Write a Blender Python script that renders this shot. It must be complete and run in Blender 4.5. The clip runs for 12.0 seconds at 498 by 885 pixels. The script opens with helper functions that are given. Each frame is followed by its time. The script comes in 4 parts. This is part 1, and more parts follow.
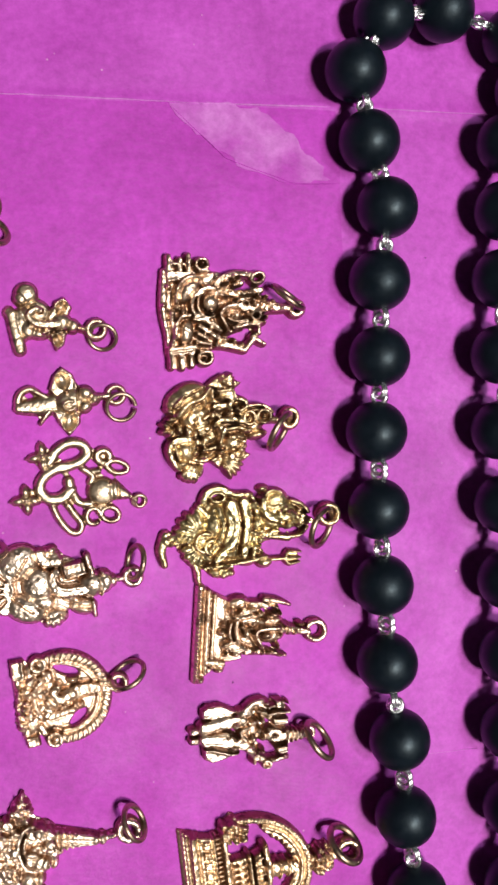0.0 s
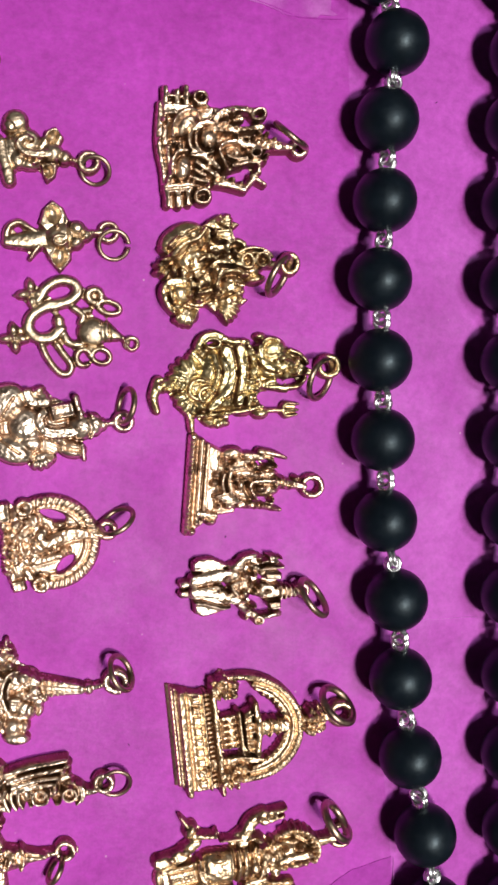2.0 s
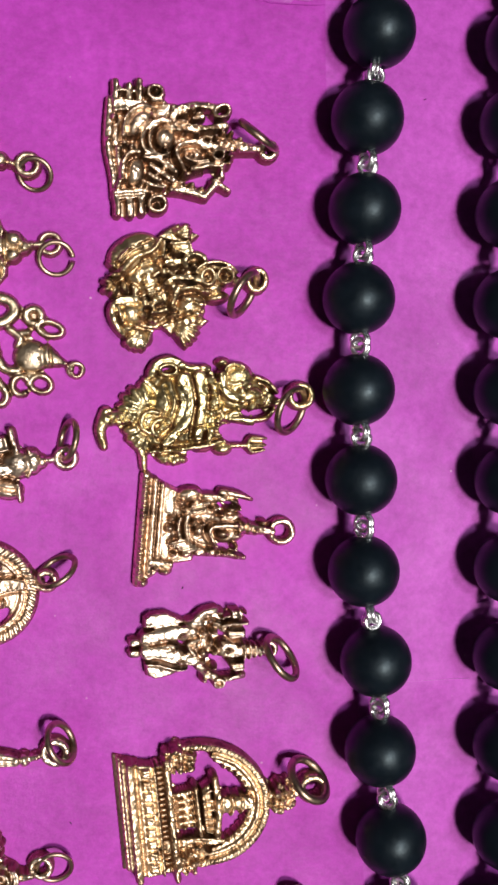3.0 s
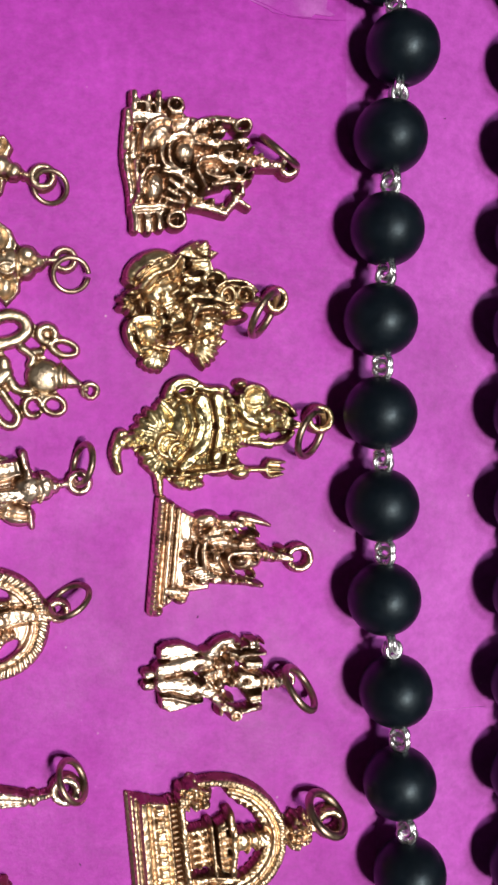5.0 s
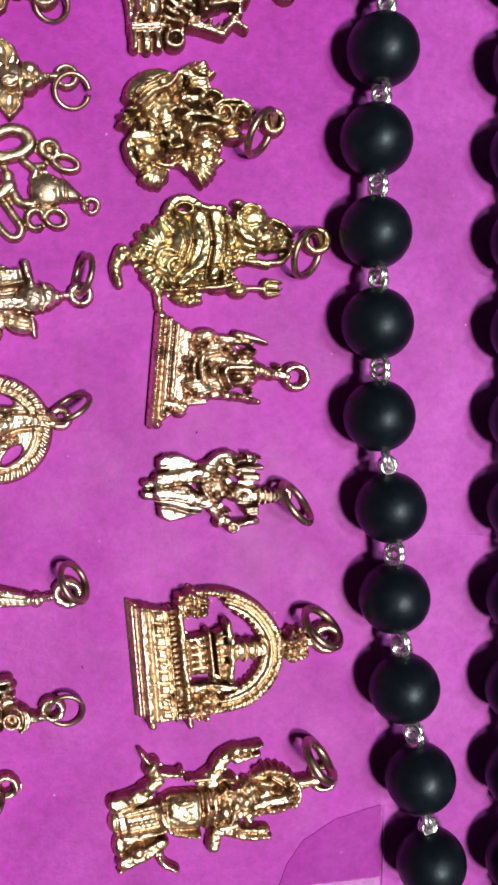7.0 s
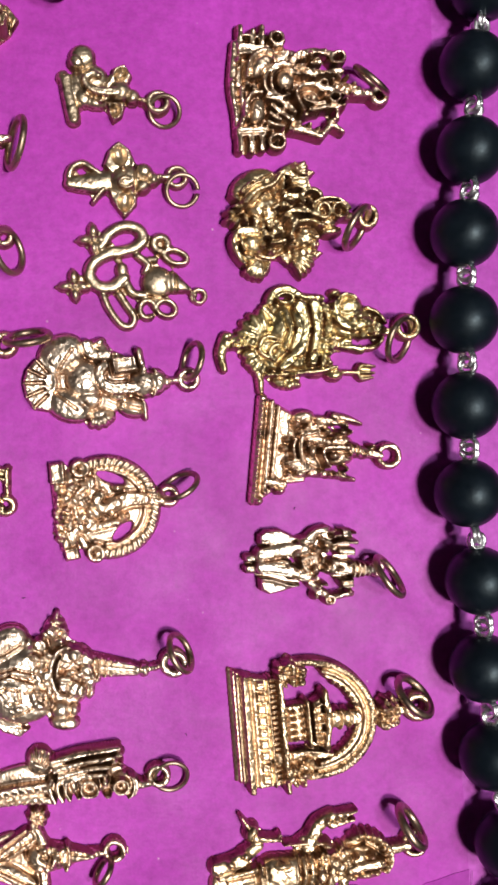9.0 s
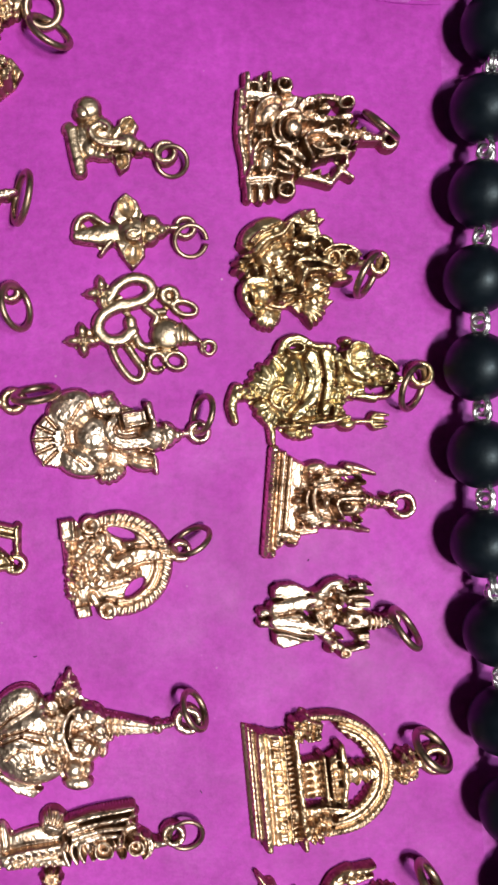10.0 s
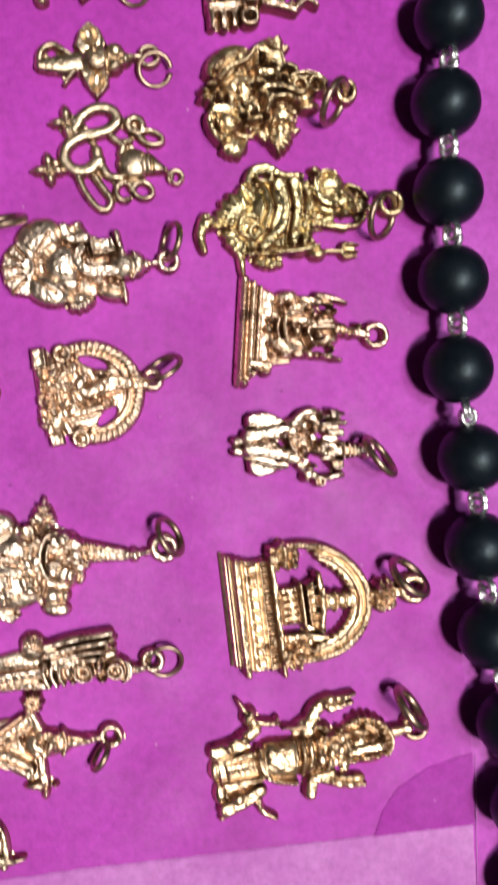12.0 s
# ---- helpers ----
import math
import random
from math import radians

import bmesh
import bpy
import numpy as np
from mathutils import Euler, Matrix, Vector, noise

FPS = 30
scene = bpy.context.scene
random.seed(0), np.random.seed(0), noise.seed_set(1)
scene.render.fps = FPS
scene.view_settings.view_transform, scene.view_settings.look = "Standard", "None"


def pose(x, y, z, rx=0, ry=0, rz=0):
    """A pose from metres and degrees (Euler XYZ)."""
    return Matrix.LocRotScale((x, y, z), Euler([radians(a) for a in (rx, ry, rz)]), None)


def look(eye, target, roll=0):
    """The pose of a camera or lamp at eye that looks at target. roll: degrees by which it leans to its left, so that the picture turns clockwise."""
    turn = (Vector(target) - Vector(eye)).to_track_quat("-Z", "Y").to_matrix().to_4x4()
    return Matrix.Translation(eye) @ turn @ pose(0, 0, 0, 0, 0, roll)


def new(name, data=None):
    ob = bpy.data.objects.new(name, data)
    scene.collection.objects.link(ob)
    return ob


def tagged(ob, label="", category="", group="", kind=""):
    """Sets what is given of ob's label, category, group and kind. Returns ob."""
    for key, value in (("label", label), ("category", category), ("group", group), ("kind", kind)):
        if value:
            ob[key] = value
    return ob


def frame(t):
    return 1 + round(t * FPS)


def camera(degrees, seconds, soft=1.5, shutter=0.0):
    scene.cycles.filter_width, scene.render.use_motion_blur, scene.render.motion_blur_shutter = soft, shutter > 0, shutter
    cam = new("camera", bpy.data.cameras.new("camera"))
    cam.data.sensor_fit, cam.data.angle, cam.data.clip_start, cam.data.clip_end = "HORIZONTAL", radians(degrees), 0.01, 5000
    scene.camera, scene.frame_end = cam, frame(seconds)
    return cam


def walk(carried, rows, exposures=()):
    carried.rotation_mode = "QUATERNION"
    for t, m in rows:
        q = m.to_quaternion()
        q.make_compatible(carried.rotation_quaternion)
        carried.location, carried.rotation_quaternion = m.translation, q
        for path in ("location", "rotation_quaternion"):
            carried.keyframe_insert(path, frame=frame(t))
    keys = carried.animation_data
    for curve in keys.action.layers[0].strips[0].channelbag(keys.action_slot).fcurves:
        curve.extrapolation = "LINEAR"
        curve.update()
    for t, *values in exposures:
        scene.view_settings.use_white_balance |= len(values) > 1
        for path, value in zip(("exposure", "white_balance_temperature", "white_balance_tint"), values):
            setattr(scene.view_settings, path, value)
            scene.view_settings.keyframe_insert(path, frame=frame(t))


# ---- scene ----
# Magenta paper with a black bead necklace and cast metal pendants; lengths in metres.
cam = camera(29.09, 12.0, soft=2.9, shutter=0.2)
PATH = [
    (0.0, pose(-0.04833, 0.03471, 0.16160, -0.365, -13.084, -1.298)),
    (0.5, pose(-0.04499, 0.03043, 0.15841, -0.985, -14.299, -0.906)),
    (0.6, pose(-0.04431, 0.02720, 0.15892, -1.281, -14.030, -0.822)),
    (1.0, pose(-0.04588, 0.01942, 0.16100, -2.467, -12.956, -0.486)),
    (1.5, pose(-0.04549, 0.01508, 0.16299, -2.983, -12.247, -0.387)),
    (2.0, pose(-0.04360, 0.01475, 0.15725, -2.637, -11.885, -0.174)),
    (2.5, pose(-0.03499, 0.01742, 0.14700, -2.188, -11.826, 0.064)),
    (3.0, pose(-0.03173, 0.01851, 0.14061, -2.238, -10.893, 0.211)),
    (3.2, pose(-0.03332, 0.01839, 0.13952, -2.356, -11.432, 0.249)),
    (4.8, pose(-0.04222, 0.02092, 0.13443, -1.328, -14.478, 0.530)),
    (5.0, pose(-0.04098, 0.02001, 0.13414, -1.608, -14.074, 0.584)),
    (5.3, pose(-0.03901, 0.01632, 0.13507, -2.112, -13.631, 0.679)),
    (5.4, pose(-0.03837, 0.01437, 0.13538, -2.280, -13.483, 0.711)),
    (5.5, pose(-0.03798, 0.01317, 0.13569, -2.449, -13.335, 0.744)),
    (6.0, pose(-0.03949, 0.00370, 0.13605, -2.079, -12.886, 0.730)),
    (6.5, pose(-0.03620, -0.00212, 0.13819, -2.642, -12.631, 0.633)),
    (6.7, pose(-0.03521, -0.00457, 0.13884, -2.619, -12.009, 0.590)),
    (8.3, pose(-0.04501, -0.00335, 0.14295, -0.034, -11.509, 0.938)),
    (8.5, pose(-0.04606, -0.00450, 0.14386, -0.037, -11.531, 0.897)),
    (9.0, pose(-0.04998, 0.00072, 0.14427, 0.200, -11.024, 0.712)),
    (9.5, pose(-0.05102, 0.00484, 0.14355, 0.397, -10.575, 0.384)),
    (9.9, pose(-0.04936, 0.00696, 0.14254, 0.425, -10.388, 0.095)),
    (10.0, pose(-0.04975, 0.00832, 0.14229, 0.432, -10.341, 0.023)),
    (10.3, pose(-0.05117, 0.00943, 0.14063, 0.624, -10.211, -0.278)),
    (10.4, pose(-0.05284, 0.00947, 0.13979, 0.624, -10.074, -0.250)),
    (10.5, pose(-0.05434, 0.00951, 0.13896, 0.624, -9.936, -0.222)),
    (11.0, pose(-0.05348, 0.00734, 0.14103, 0.768, -9.180, -0.794)),
    (11.5, pose(-0.05351, 0.00910, 0.14217, 0.610, -9.034, -1.900)),
    (11.7, pose(-0.04874, 0.00249, 0.14392, 0.618, -9.217, -1.836)),
    (11.8, pose(-0.04548, -0.00348, 0.14386, 0.255, -9.271, -1.673)),
    (11.9, pose(-0.04430, -0.00795, 0.14380, -0.109, -9.325, -1.511)),
    (12.0, pose(-0.04351, -0.01444, 0.14375, -0.472, -9.377, -1.348)),
]
walk(cam, PATH, [(0.0, 0.15), (1.0, 0.05), (2.0, 0.0), (12.0, 0.0)])

# ---- light: a warm-white room lamp high above, and a weaker one further off ----
world = bpy.data.worlds.new("world")
scene.world = world
world.use_nodes = True
world.node_tree.nodes["Background"].inputs[0].default_value = (0.9, 0.92, 1.0, 1)
world.node_tree.nodes["Background"].inputs[1].default_value = 0.02
scene.view_settings.exposure = 0.0


def lamp(name, eye, size_x, size_y, power, colour):
    data = bpy.data.lights.new(name, "AREA")
    data.shape, data.size, data.size_y, data.energy, data.color = "RECTANGLE", size_x, size_y, power, colour
    ob = new(name, data)
    ob.matrix_world = look(eye, (0, 0, 0))
    return ob


lamp("ceiling_lamp", (0.31, -0.33, 1.6), 0.20, 0.14, 21.5, (1.0, 0.95, 0.88))
lamp("wall_lamp", (0.47, 0.0, 1.5), 0.2, 0.2, 7, (0.95, 0.97, 1.0))


# ---- materials ----
def nodes_of(name):
    mat = bpy.data.materials.new(name)
    mat.use_nodes = True
    tree = mat.node_tree
    return mat, tree, tree.nodes["Principled BSDF"]


def add(tree, kind, **inputs):
    node = tree.nodes.new(kind)
    for key, value in inputs.items():
        node.inputs[key.replace("_", " ")].default_value = value
    return node


def ramp(tree, source, stops):
    node = tree.nodes.new("ShaderNodeValToRGB")
    els = node.color_ramp.elements
    while len(els) < len(stops):
        els.new(0.5)
    for el, (p, c) in zip(els, stops):
        el.position, el.color = p, (*c, 1)
    tree.links.new(source, node.inputs[0])
    return node


def bump(tree, shader, source, strength, distance):
    node = add(tree, "ShaderNodeBump", Strength=strength, Distance=distance)
    tree.links.new(source, node.inputs["Height"])
    tree.links.new(node.outputs[0], shader.inputs["Normal"])
    return node


def place_of(tree):
    return tree.nodes.new("ShaderNodeNewGeometry").outputs["Position"]


def noise_of(tree, scale, detail=4.0, rough=0.55):
    node = add(tree, "ShaderNodeTexNoise", Scale=scale, Detail=detail, Roughness=rough)
    tree.links.new(place_of(tree), node.inputs["Vector"])
    return node.outputs["Fac"]


def paper_material(name, low, high, rough=0.52, patch=55):
    """Dyed glazed paper: clouded colour, fine fibres, a few pale specks."""
    mat, tree, bsdf = nodes_of(name)
    cloud = ramp(tree, noise_of(tree, patch, 5), [(0.34, low), (0.68, high)])
    fine = ramp(tree, noise_of(tree, 620, 6, 0.75), [(0.3, (0.80, 0.74, 0.80)), (0.72, (1.15, 1.33, 1.16))])
    mix = tree.nodes.new("ShaderNodeMix")
    mix.data_type, mix.blend_type = "RGBA", "MULTIPLY"
    mix.inputs[0].default_value = 1.0
    tree.links.new(cloud.outputs[0], mix.inputs[6])
    tree.links.new(fine.outputs[0], mix.inputs[7])
    cells = add(tree, "ShaderNodeTexVoronoi", Scale=330.0)
    tree.links.new(place_of(tree), cells.inputs["Vector"])
    speck = ramp(tree, cells.outputs["Distance"], [(0.035, (1, 1, 1)), (0.075, (0, 0, 0))])
    sparse = ramp(tree, noise_of(tree, 190, 1), [(0.58, (0, 0, 0)), (0.66, (0.55, 0.55, 0.55))])
    both = tree.nodes.new("ShaderNodeMath")
    both.operation = "MULTIPLY"
    tree.links.new(speck.outputs[0], both.inputs[0])
    tree.links.new(sparse.outputs[0], both.inputs[1])
    spot = tree.nodes.new("ShaderNodeMix")
    spot.data_type = "RGBA"
    spot.inputs[7].default_value = (0.85, 0.5, 0.75, 1)
    tree.links.new(both.outputs[0], spot.inputs[0])
    tree.links.new(mix.outputs[2], spot.inputs[6])
    tree.links.new(spot.outputs[2], bsdf.inputs["Base Color"])
    gloss = ramp(tree, noise_of(tree, 90, 4), [(0.3, (rough - 0.06,) * 3), (0.7, (rough + 0.1,) * 3)])
    tree.links.new(gloss.outputs[0], bsdf.inputs["Roughness"])
    bsdf.inputs["Specular IOR Level"].default_value = 0.4
    bump(tree, bsdf, noise_of(tree, 900, 6, 0.7), 0.5, 0.00015)
    return mat


def metal_material(name, dark, bright, rough=0.27):
    """Cast plated metal: worn tone, tarnish in clouds, fine casting grain."""
    mat, tree, bsdf = nodes_of(name)
    bsdf.inputs["Metallic"].default_value = 1.0
    tone = ramp(tree, noise_of(tree, 480, 5, 0.6), [(0.30, dark), (0.47, bright)])
    tree.links.new(tone.outputs[0], bsdf.inputs["Base Color"])
    gloss = ramp(tree, noise_of(tree, 700, 4), [(0.3, (rough - 0.05,) * 3), (0.7, (rough + 0.14,) * 3)])
    tree.links.new(gloss.outputs[0], bsdf.inputs["Roughness"])
    bump(tree, bsdf, noise_of(tree, 1300, 4, 0.6), 0.22, 0.0002)
    return mat


def bead_material():
    mat, tree, bsdf = nodes_of("black_wood")
    tone = ramp(tree, noise_of(tree, 300, 4), [(0.3, (0.0026, 0.0050, 0.0085)), (0.75, (0.0052, 0.0098, 0.0160))])
    tree.links.new(tone.outputs[0], bsdf.inputs["Base Color"])
    gloss = ramp(tree, noise_of(tree, 520, 5, 0.65), [(0.3, (0.33,) * 3), (0.7, (0.52,) * 3)])
    tree.links.new(gloss.outputs[0], bsdf.inputs["Roughness"])
    bsdf.inputs["Specular IOR Level"].default_value = 0.36
    bsdf.inputs["Specular Tint"].default_value = (0.72, 0.9, 1.0, 1)
    bump(tree, bsdf, noise_of(tree, 1100, 4, 0.6), 0.25, 0.00012)
    return mat


def wall_material(name, colour):
    mat, tree, bsdf = nodes_of(name)
    tone = ramp(tree, noise_of(tree, 3, 5), [(0.3, tuple(c * 0.9 for c in colour)), (0.7, colour)])
    tree.links.new(tone.outputs[0], bsdf.inputs["Base Color"])
    bsdf.inputs["Roughness"].default_value = 0.8
    return mat


PAPER = paper_material("magenta_paper", (0.43, 0.028, 0.42), (0.56, 0.047, 0.56))
PAPER_SIDE = paper_material("magenta_paper_side", (0.46, 0.045, 0.45), (0.60, 0.078, 0.60))
PAPER_TOP = paper_material("magenta_paper_upper", (0.43, 0.026, 0.41), (0.565, 0.044, 0.555))
PAPER_FADED = paper_material("faded_paper", (0.52, 0.10, 0.52), (0.66, 0.22, 0.66), 0.46)
PAPER_WORN = paper_material("worn_paper", (0.46, 0.036, 0.45), (0.64, 0.185, 0.64), 0.5, 110)
PAPER_DEEP = paper_material("deep_paper", (0.40, 0.022, 0.385), (0.45, 0.03, 0.44), 0.66)
ROSE = metal_material("rose_gold", (0.26, 0.15, 0.095), (0.92, 0.69, 0.51), 0.33)
GOLD = metal_material("yellow_gold", (0.25, 0.175, 0.075), (0.80, 0.655, 0.37), 0.33)
OLD_GOLD = metal_material("old_gold", (0.20, 0.13, 0.065), (0.84, 0.65, 0.40), 0.33)
BRASS = metal_material("antique_brass", (0.24, 0.165, 0.105), (0.72, 0.565, 0.40), 0.35)
PALE = metal_material("pale_gold", (0.34, 0.225, 0.155), (0.95, 0.76, 0.60), 0.33)
COPPER = metal_material("copper_gold", (0.22, 0.13, 0.07), (0.84, 0.62, 0.41), 0.33)
RING = metal_material("darkened_bronze", (0.19, 0.125, 0.09), (0.47, 0.34, 0.25), 0.34)
# darker metal that stands for shade on steep flanks and between raised forms
FLANK_SHADE = metal_material("flank_shade_metal", (0.07, 0.038, 0.022), (0.34, 0.205, 0.125), 0.44)
STEEL = metal_material("silver_wire", (0.82, 0.82, 0.83), (0.96, 0.96, 0.97), 0.24)
BLACK = bead_material()
PLASTER = wall_material("plaster", (0.13, 0.125, 0.12))
BOARD = wall_material("table_board", (0.30, 0.20, 0.13))


# ---- building helpers ----
def mesh_of(name, verts, faces, material, smooth=True):
    me = bpy.data.meshes.new(name)
    me.from_pydata([tuple(v) for v in verts], [], [tuple(f) for f in faces])
    me.polygons.foreach_set("use_smooth", [smooth] * len(me.polygons))
    me.materials.append(material)
    me.update()
    return me


def slab(name, x0, y0, z0, x1, y1, z1, material, label):
    bm = bmesh.new()
    bmesh.ops.create_cube(bm, size=1.0, matrix=Matrix.Translation(((x0 + x1) / 2, (y0 + y1) / 2, (z0 + z1) / 2)) @ Matrix.Diagonal((x1 - x0, y1 - y0, z1 - z0, 1)))
    me = bpy.data.meshes.new(name)
    bm.to_mesh(me)
    bm.free()
    me.materials.append(material)
    return tagged(new(name, me), label, name.split("_")[0], kind="structure")


def torus_mesh(name, big, small, material, around=36, across=12, gap=0.0, squash=1.0):
    """A wire ring; gap: the open part in degrees."""
    verts, faces = [], []
    span = radians(360 - gap)
    steps = around if gap == 0 else around + 1
    for i in range(steps):
        a = span * i / around + radians(gap / 2)
        for j in range(across):
            b = 2 * math.pi * j / across
            r = big + small * math.cos(b)
            verts.append((r * math.cos(a), r * math.sin(a) * squash, small * math.sin(b)))
    for i in range(around):
        k = (i + 1) % steps
        for j in range(across):
            m = (j + 1) % across
            faces.append((i * across + j, k * across + j, k * across + m, i * across + m))
    if gap:
        faces.append(tuple(range(across - 1, -1, -1)))
        faces.append(tuple(range((steps - 1) * across, steps * across)))
    return mesh_of(name, verts, faces, material)


# ---- room: plain walls and ceiling round the table ----
slab("wall_north", -1.7, 1.6, -0.8, 1.7, 1.7, 1.9, PLASTER, "plain pale plastered wall of the room")
slab("wall_south", -1.7, -1.7, -0.8, 1.7, -1.6, 1.9, PLASTER, "plain pale plastered wall of the room")
slab("wall_east", 1.6, -1.6, -0.8, 1.7, 1.6, 1.9, PLASTER, "plain pale plastered wall of the room")
slab("wall_west", -1.7, -1.6, -0.8, -1.6, 1.6, 1.9, PLASTER, "plain pale plastered wall of the room")
slab("ceiling", -1.7, -1.7, 1.9, 1.7, 1.7, 2.0, PLASTER, "plain pale plastered ceiling of the room")
slab("floor", -1.7, -1.7, -0.9, 1.7, 1.7, -0.8, BOARD, "plain brown floor of the room")
table = tagged(new("table"), "brown wooden table under the magenta paper", "table")


def part(name, me, parent, label="", m=None):
    ob = new(name, me)
    ob.parent = parent
    if m is not None:
        ob.matrix_basis = m
    return tagged(ob, label)


def box_mesh(name, x0, y0, z0, x1, y1, z1, material):
    bm = bmesh.new()
    bmesh.ops.create_cube(bm, size=1.0, matrix=Matrix.Translation(((x0 + x1) / 2, (y0 + y1) / 2, (z0 + z1) / 2)) @ Matrix.Diagonal((x1 - x0, y1 - y0, z1 - z0, 1)))
    bmesh.ops.bevel(bm, geom=bm.edges[:], offset=0.003, segments=2, affect="EDGES")
    me = bpy.data.meshes.new(name)
    bm.to_mesh(me)
    bm.free()
    me.materials.append(material)
    return me


part("tabletop", box_mesh("tabletop", -0.6, -0.45, -0.032, 0.6, 0.45, -0.002, BOARD), table)
for sx in (-1, 1):
    for sy in (-1, 1):
        part("leg", box_mesh("leg", sx * 0.55 - 0.03, sy * 0.4 - 0.03, -0.8, sx * 0.55 + 0.03, sy * 0.4 + 0.03, -0.032, BOARD), table)


# ---- the paper ----
def crease(x, y, ax, ay, bx, by, width, height):
    """Height of a pressed fold along a line, all in millimetres."""
    dx, dy = bx - ax, by - ay
    length = math.hypot(dx, dy)
    u = ((x - ax) * dx + (y - ay) * dy) / length
    v = (-(x - ax) * dy + (y - ay) * dx) / length
    fade = np.clip(np.minimum(u, length - u) / 4.0, 0, 1)
    return height * np.exp(-np.abs(v) / width) * fade


def waves(x, y):
    """Soft buckles of the sheet, in millimetres."""
    z = 0.16 * np.sin(x / 7.3 + 0.9 * np.sin(y / 31.0)) * np.exp(-((x - 24) / 13.0) ** 2)
    z = z + 0.05 * np.sin(x / 17.0 + y / 29.0) + 0.04 * np.sin(y / 13.0 - x / 23.0)
    far = 1 / (1 + np.exp(-(y - 62) / 8.0))
    z = z + far * (0.30 * np.abs(np.sin(x / 33.0 + y / 21.0 + 0.8 * np.sin(x / 19.0))) + 0.16 * np.sin(x / 9.0 - y / 7.0 + np.sin(y / 11.0)))
    return z


def sheet(name, x0, y0, x1, y1, step, level, material, shape=None, folds=()):
    """A sheet of paper from corner to corner in millimetres; shape trims it."""
    nx, ny = int((x1 - x0) / step) + 1, int((y1 - y0) / step) + 1
    gx, gy = np.meshgrid(np.linspace(x0, x1, nx), np.linspace(y0, y1, ny))
    if shape:
        gx, gy = shape(gx, gy)
    gz = level + waves(gx, gy)
    for fold in folds:
        gz = gz + crease(gx, gy, *fold)
    verts = np.stack([gx, gy, gz], -1).reshape(-1, 3) / 1000
    i = (np.arange(ny - 1)[:, None] * nx + np.arange(nx - 1)[None]).ravel()
    faces = np.stack([i, i + 1, i + nx + 1, i + nx], -1)
    return mesh_of(name, verts.tolist(), faces.tolist(), material)


paper = tagged(new("paper"), "large magenta paper sheet with pressed fold lines", "paper", kind="structure")
part("lower_sheet", sheet("lower_sheet", -330, -330, 330, 330, 6.0, -0.75, PAPER), paper)
part("middle_sheet", sheet("middle_sheet", -112, -150, 112, 150, 0.9, -0.25, PAPER_SIDE, None,
     [(-50.3, 90.4, 34.3, 91.9, 0.5, 0.42), (16.8, -24.9, 29.9, -24.7, 0.3, 0.14), (12.2, 11.6, 21.1, 12.7, 0.3, -0.14),
      (-30.3, -36.7, -25.2, -33.2, 0.5, -0.15), (5.6, 103.4, 6.1, 65.5, 1.6, 0.2)]), paper)


def inner_shape(gx, gy):
    """The upper sheet ends under the beads, with a slightly wavy edge."""
    edge = EDGE_X + (gy - EDGE_Y) * EDGE_K + 0.25 * np.sin(gy / 6.0)
    left = -105.0
    return left + (gx + 105.0) / 105.0 * (edge - left), gy


EDGE_X, EDGE_Y, EDGE_K = 6.88, 71.64, -0.0551
BOTTOM_Y, TOP_Y = -111.0, 90.7
part("upper_sheet", sheet("upper_sheet", -105, BOTTOM_Y, 0, TOP_Y, 0.9, 0.0, PAPER_TOP, inner_shape,
     [(-11.4, 80.5, 5.5, 77.9, 0.35, -0.15), (16.5, 12.2, 21.9, 13.3, 0.3, -0.15), (-41.1, -33.8, -25.1, -34.3, 1.0, -0.1)]), paper)


def scrap(name, level, material, label, outline, jitter=0.5, thick=0.06):
    """A thin torn or folded piece of paper lying on the sheet; outline in millimetres, torn a little along its edges."""
    r = random.Random(len(name))
    pts = [(outline[k], outline[k + 1]) for k in range(0, len(outline), 2)]
    rim = []
    for (ax, ay), (bx, by) in zip(pts, pts[1:] + pts[:1]):
        n = max(int(math.hypot(bx - ax, by - ay) / 1.2), 1)
        for k in range(n):
            t = k / n
            rim.append((ax + (bx - ax) * t + r.uniform(-jitter, jitter) * (k > 0), ay + (by - ay) * t + r.uniform(-jitter, jitter) * (k > 0)))
    bm = bmesh.new()
    top = [bm.verts.new((x / 1000, y / 1000, (level + thick + waves(x, y)) / 1000)) for x, y in rim]
    low = [bm.verts.new((x / 1000, y / 1000, (level - 0.3 + waves(x, y)) / 1000)) for x, y in rim]
    face = bm.faces.new(top)
    for k in range(len(rim)):
        m = (k + 1) % len(rim)
        bm.faces.new((low[k], low[m], top[m], top[k]))
    bmesh.ops.recalc_face_normals(bm, faces=bm.faces[:])
    bmesh.ops.triangulate(bm, faces=[face])
    me = bpy.data.meshes.new(name)
    bm.to_mesh(me)
    bm.free()
    me.materials.append(material)
    return tagged(new(name, me), label, "paper")


scrap("paper_scrap", 0.06, PAPER_WORN, "faded torn scrap of thin magenta paper", (-23.5, 90.6, -15.1, 90.9, -8.0, 90.7, -3.2, 86.6, 1.6, 82.4, 4.8, 78.6, -1.6, 77.8, -10.5, 79.8, -16.3, 83.9, -21.0, 87.5))
scrap("paper_flap", 0.05, PAPER_FADED, "pale folded flap along the lower edge of the paper", (-70.0, -79.7, -46.0, -78.6, 14.7, -77.5, 15.2, -93.8, -7.6, -95.7, -70.4, -92.8), 0.08)
scrap("paper_patch", 0.09, PAPER_DEEP, "deep magenta rounded patch of folded paper", (-1.6, -78.0, -0.2, -74.4, 2.5, -70.7, 7.7, -67.8, 14.8, -66.2, 14.8, -77.5), 0.1, 0.04)


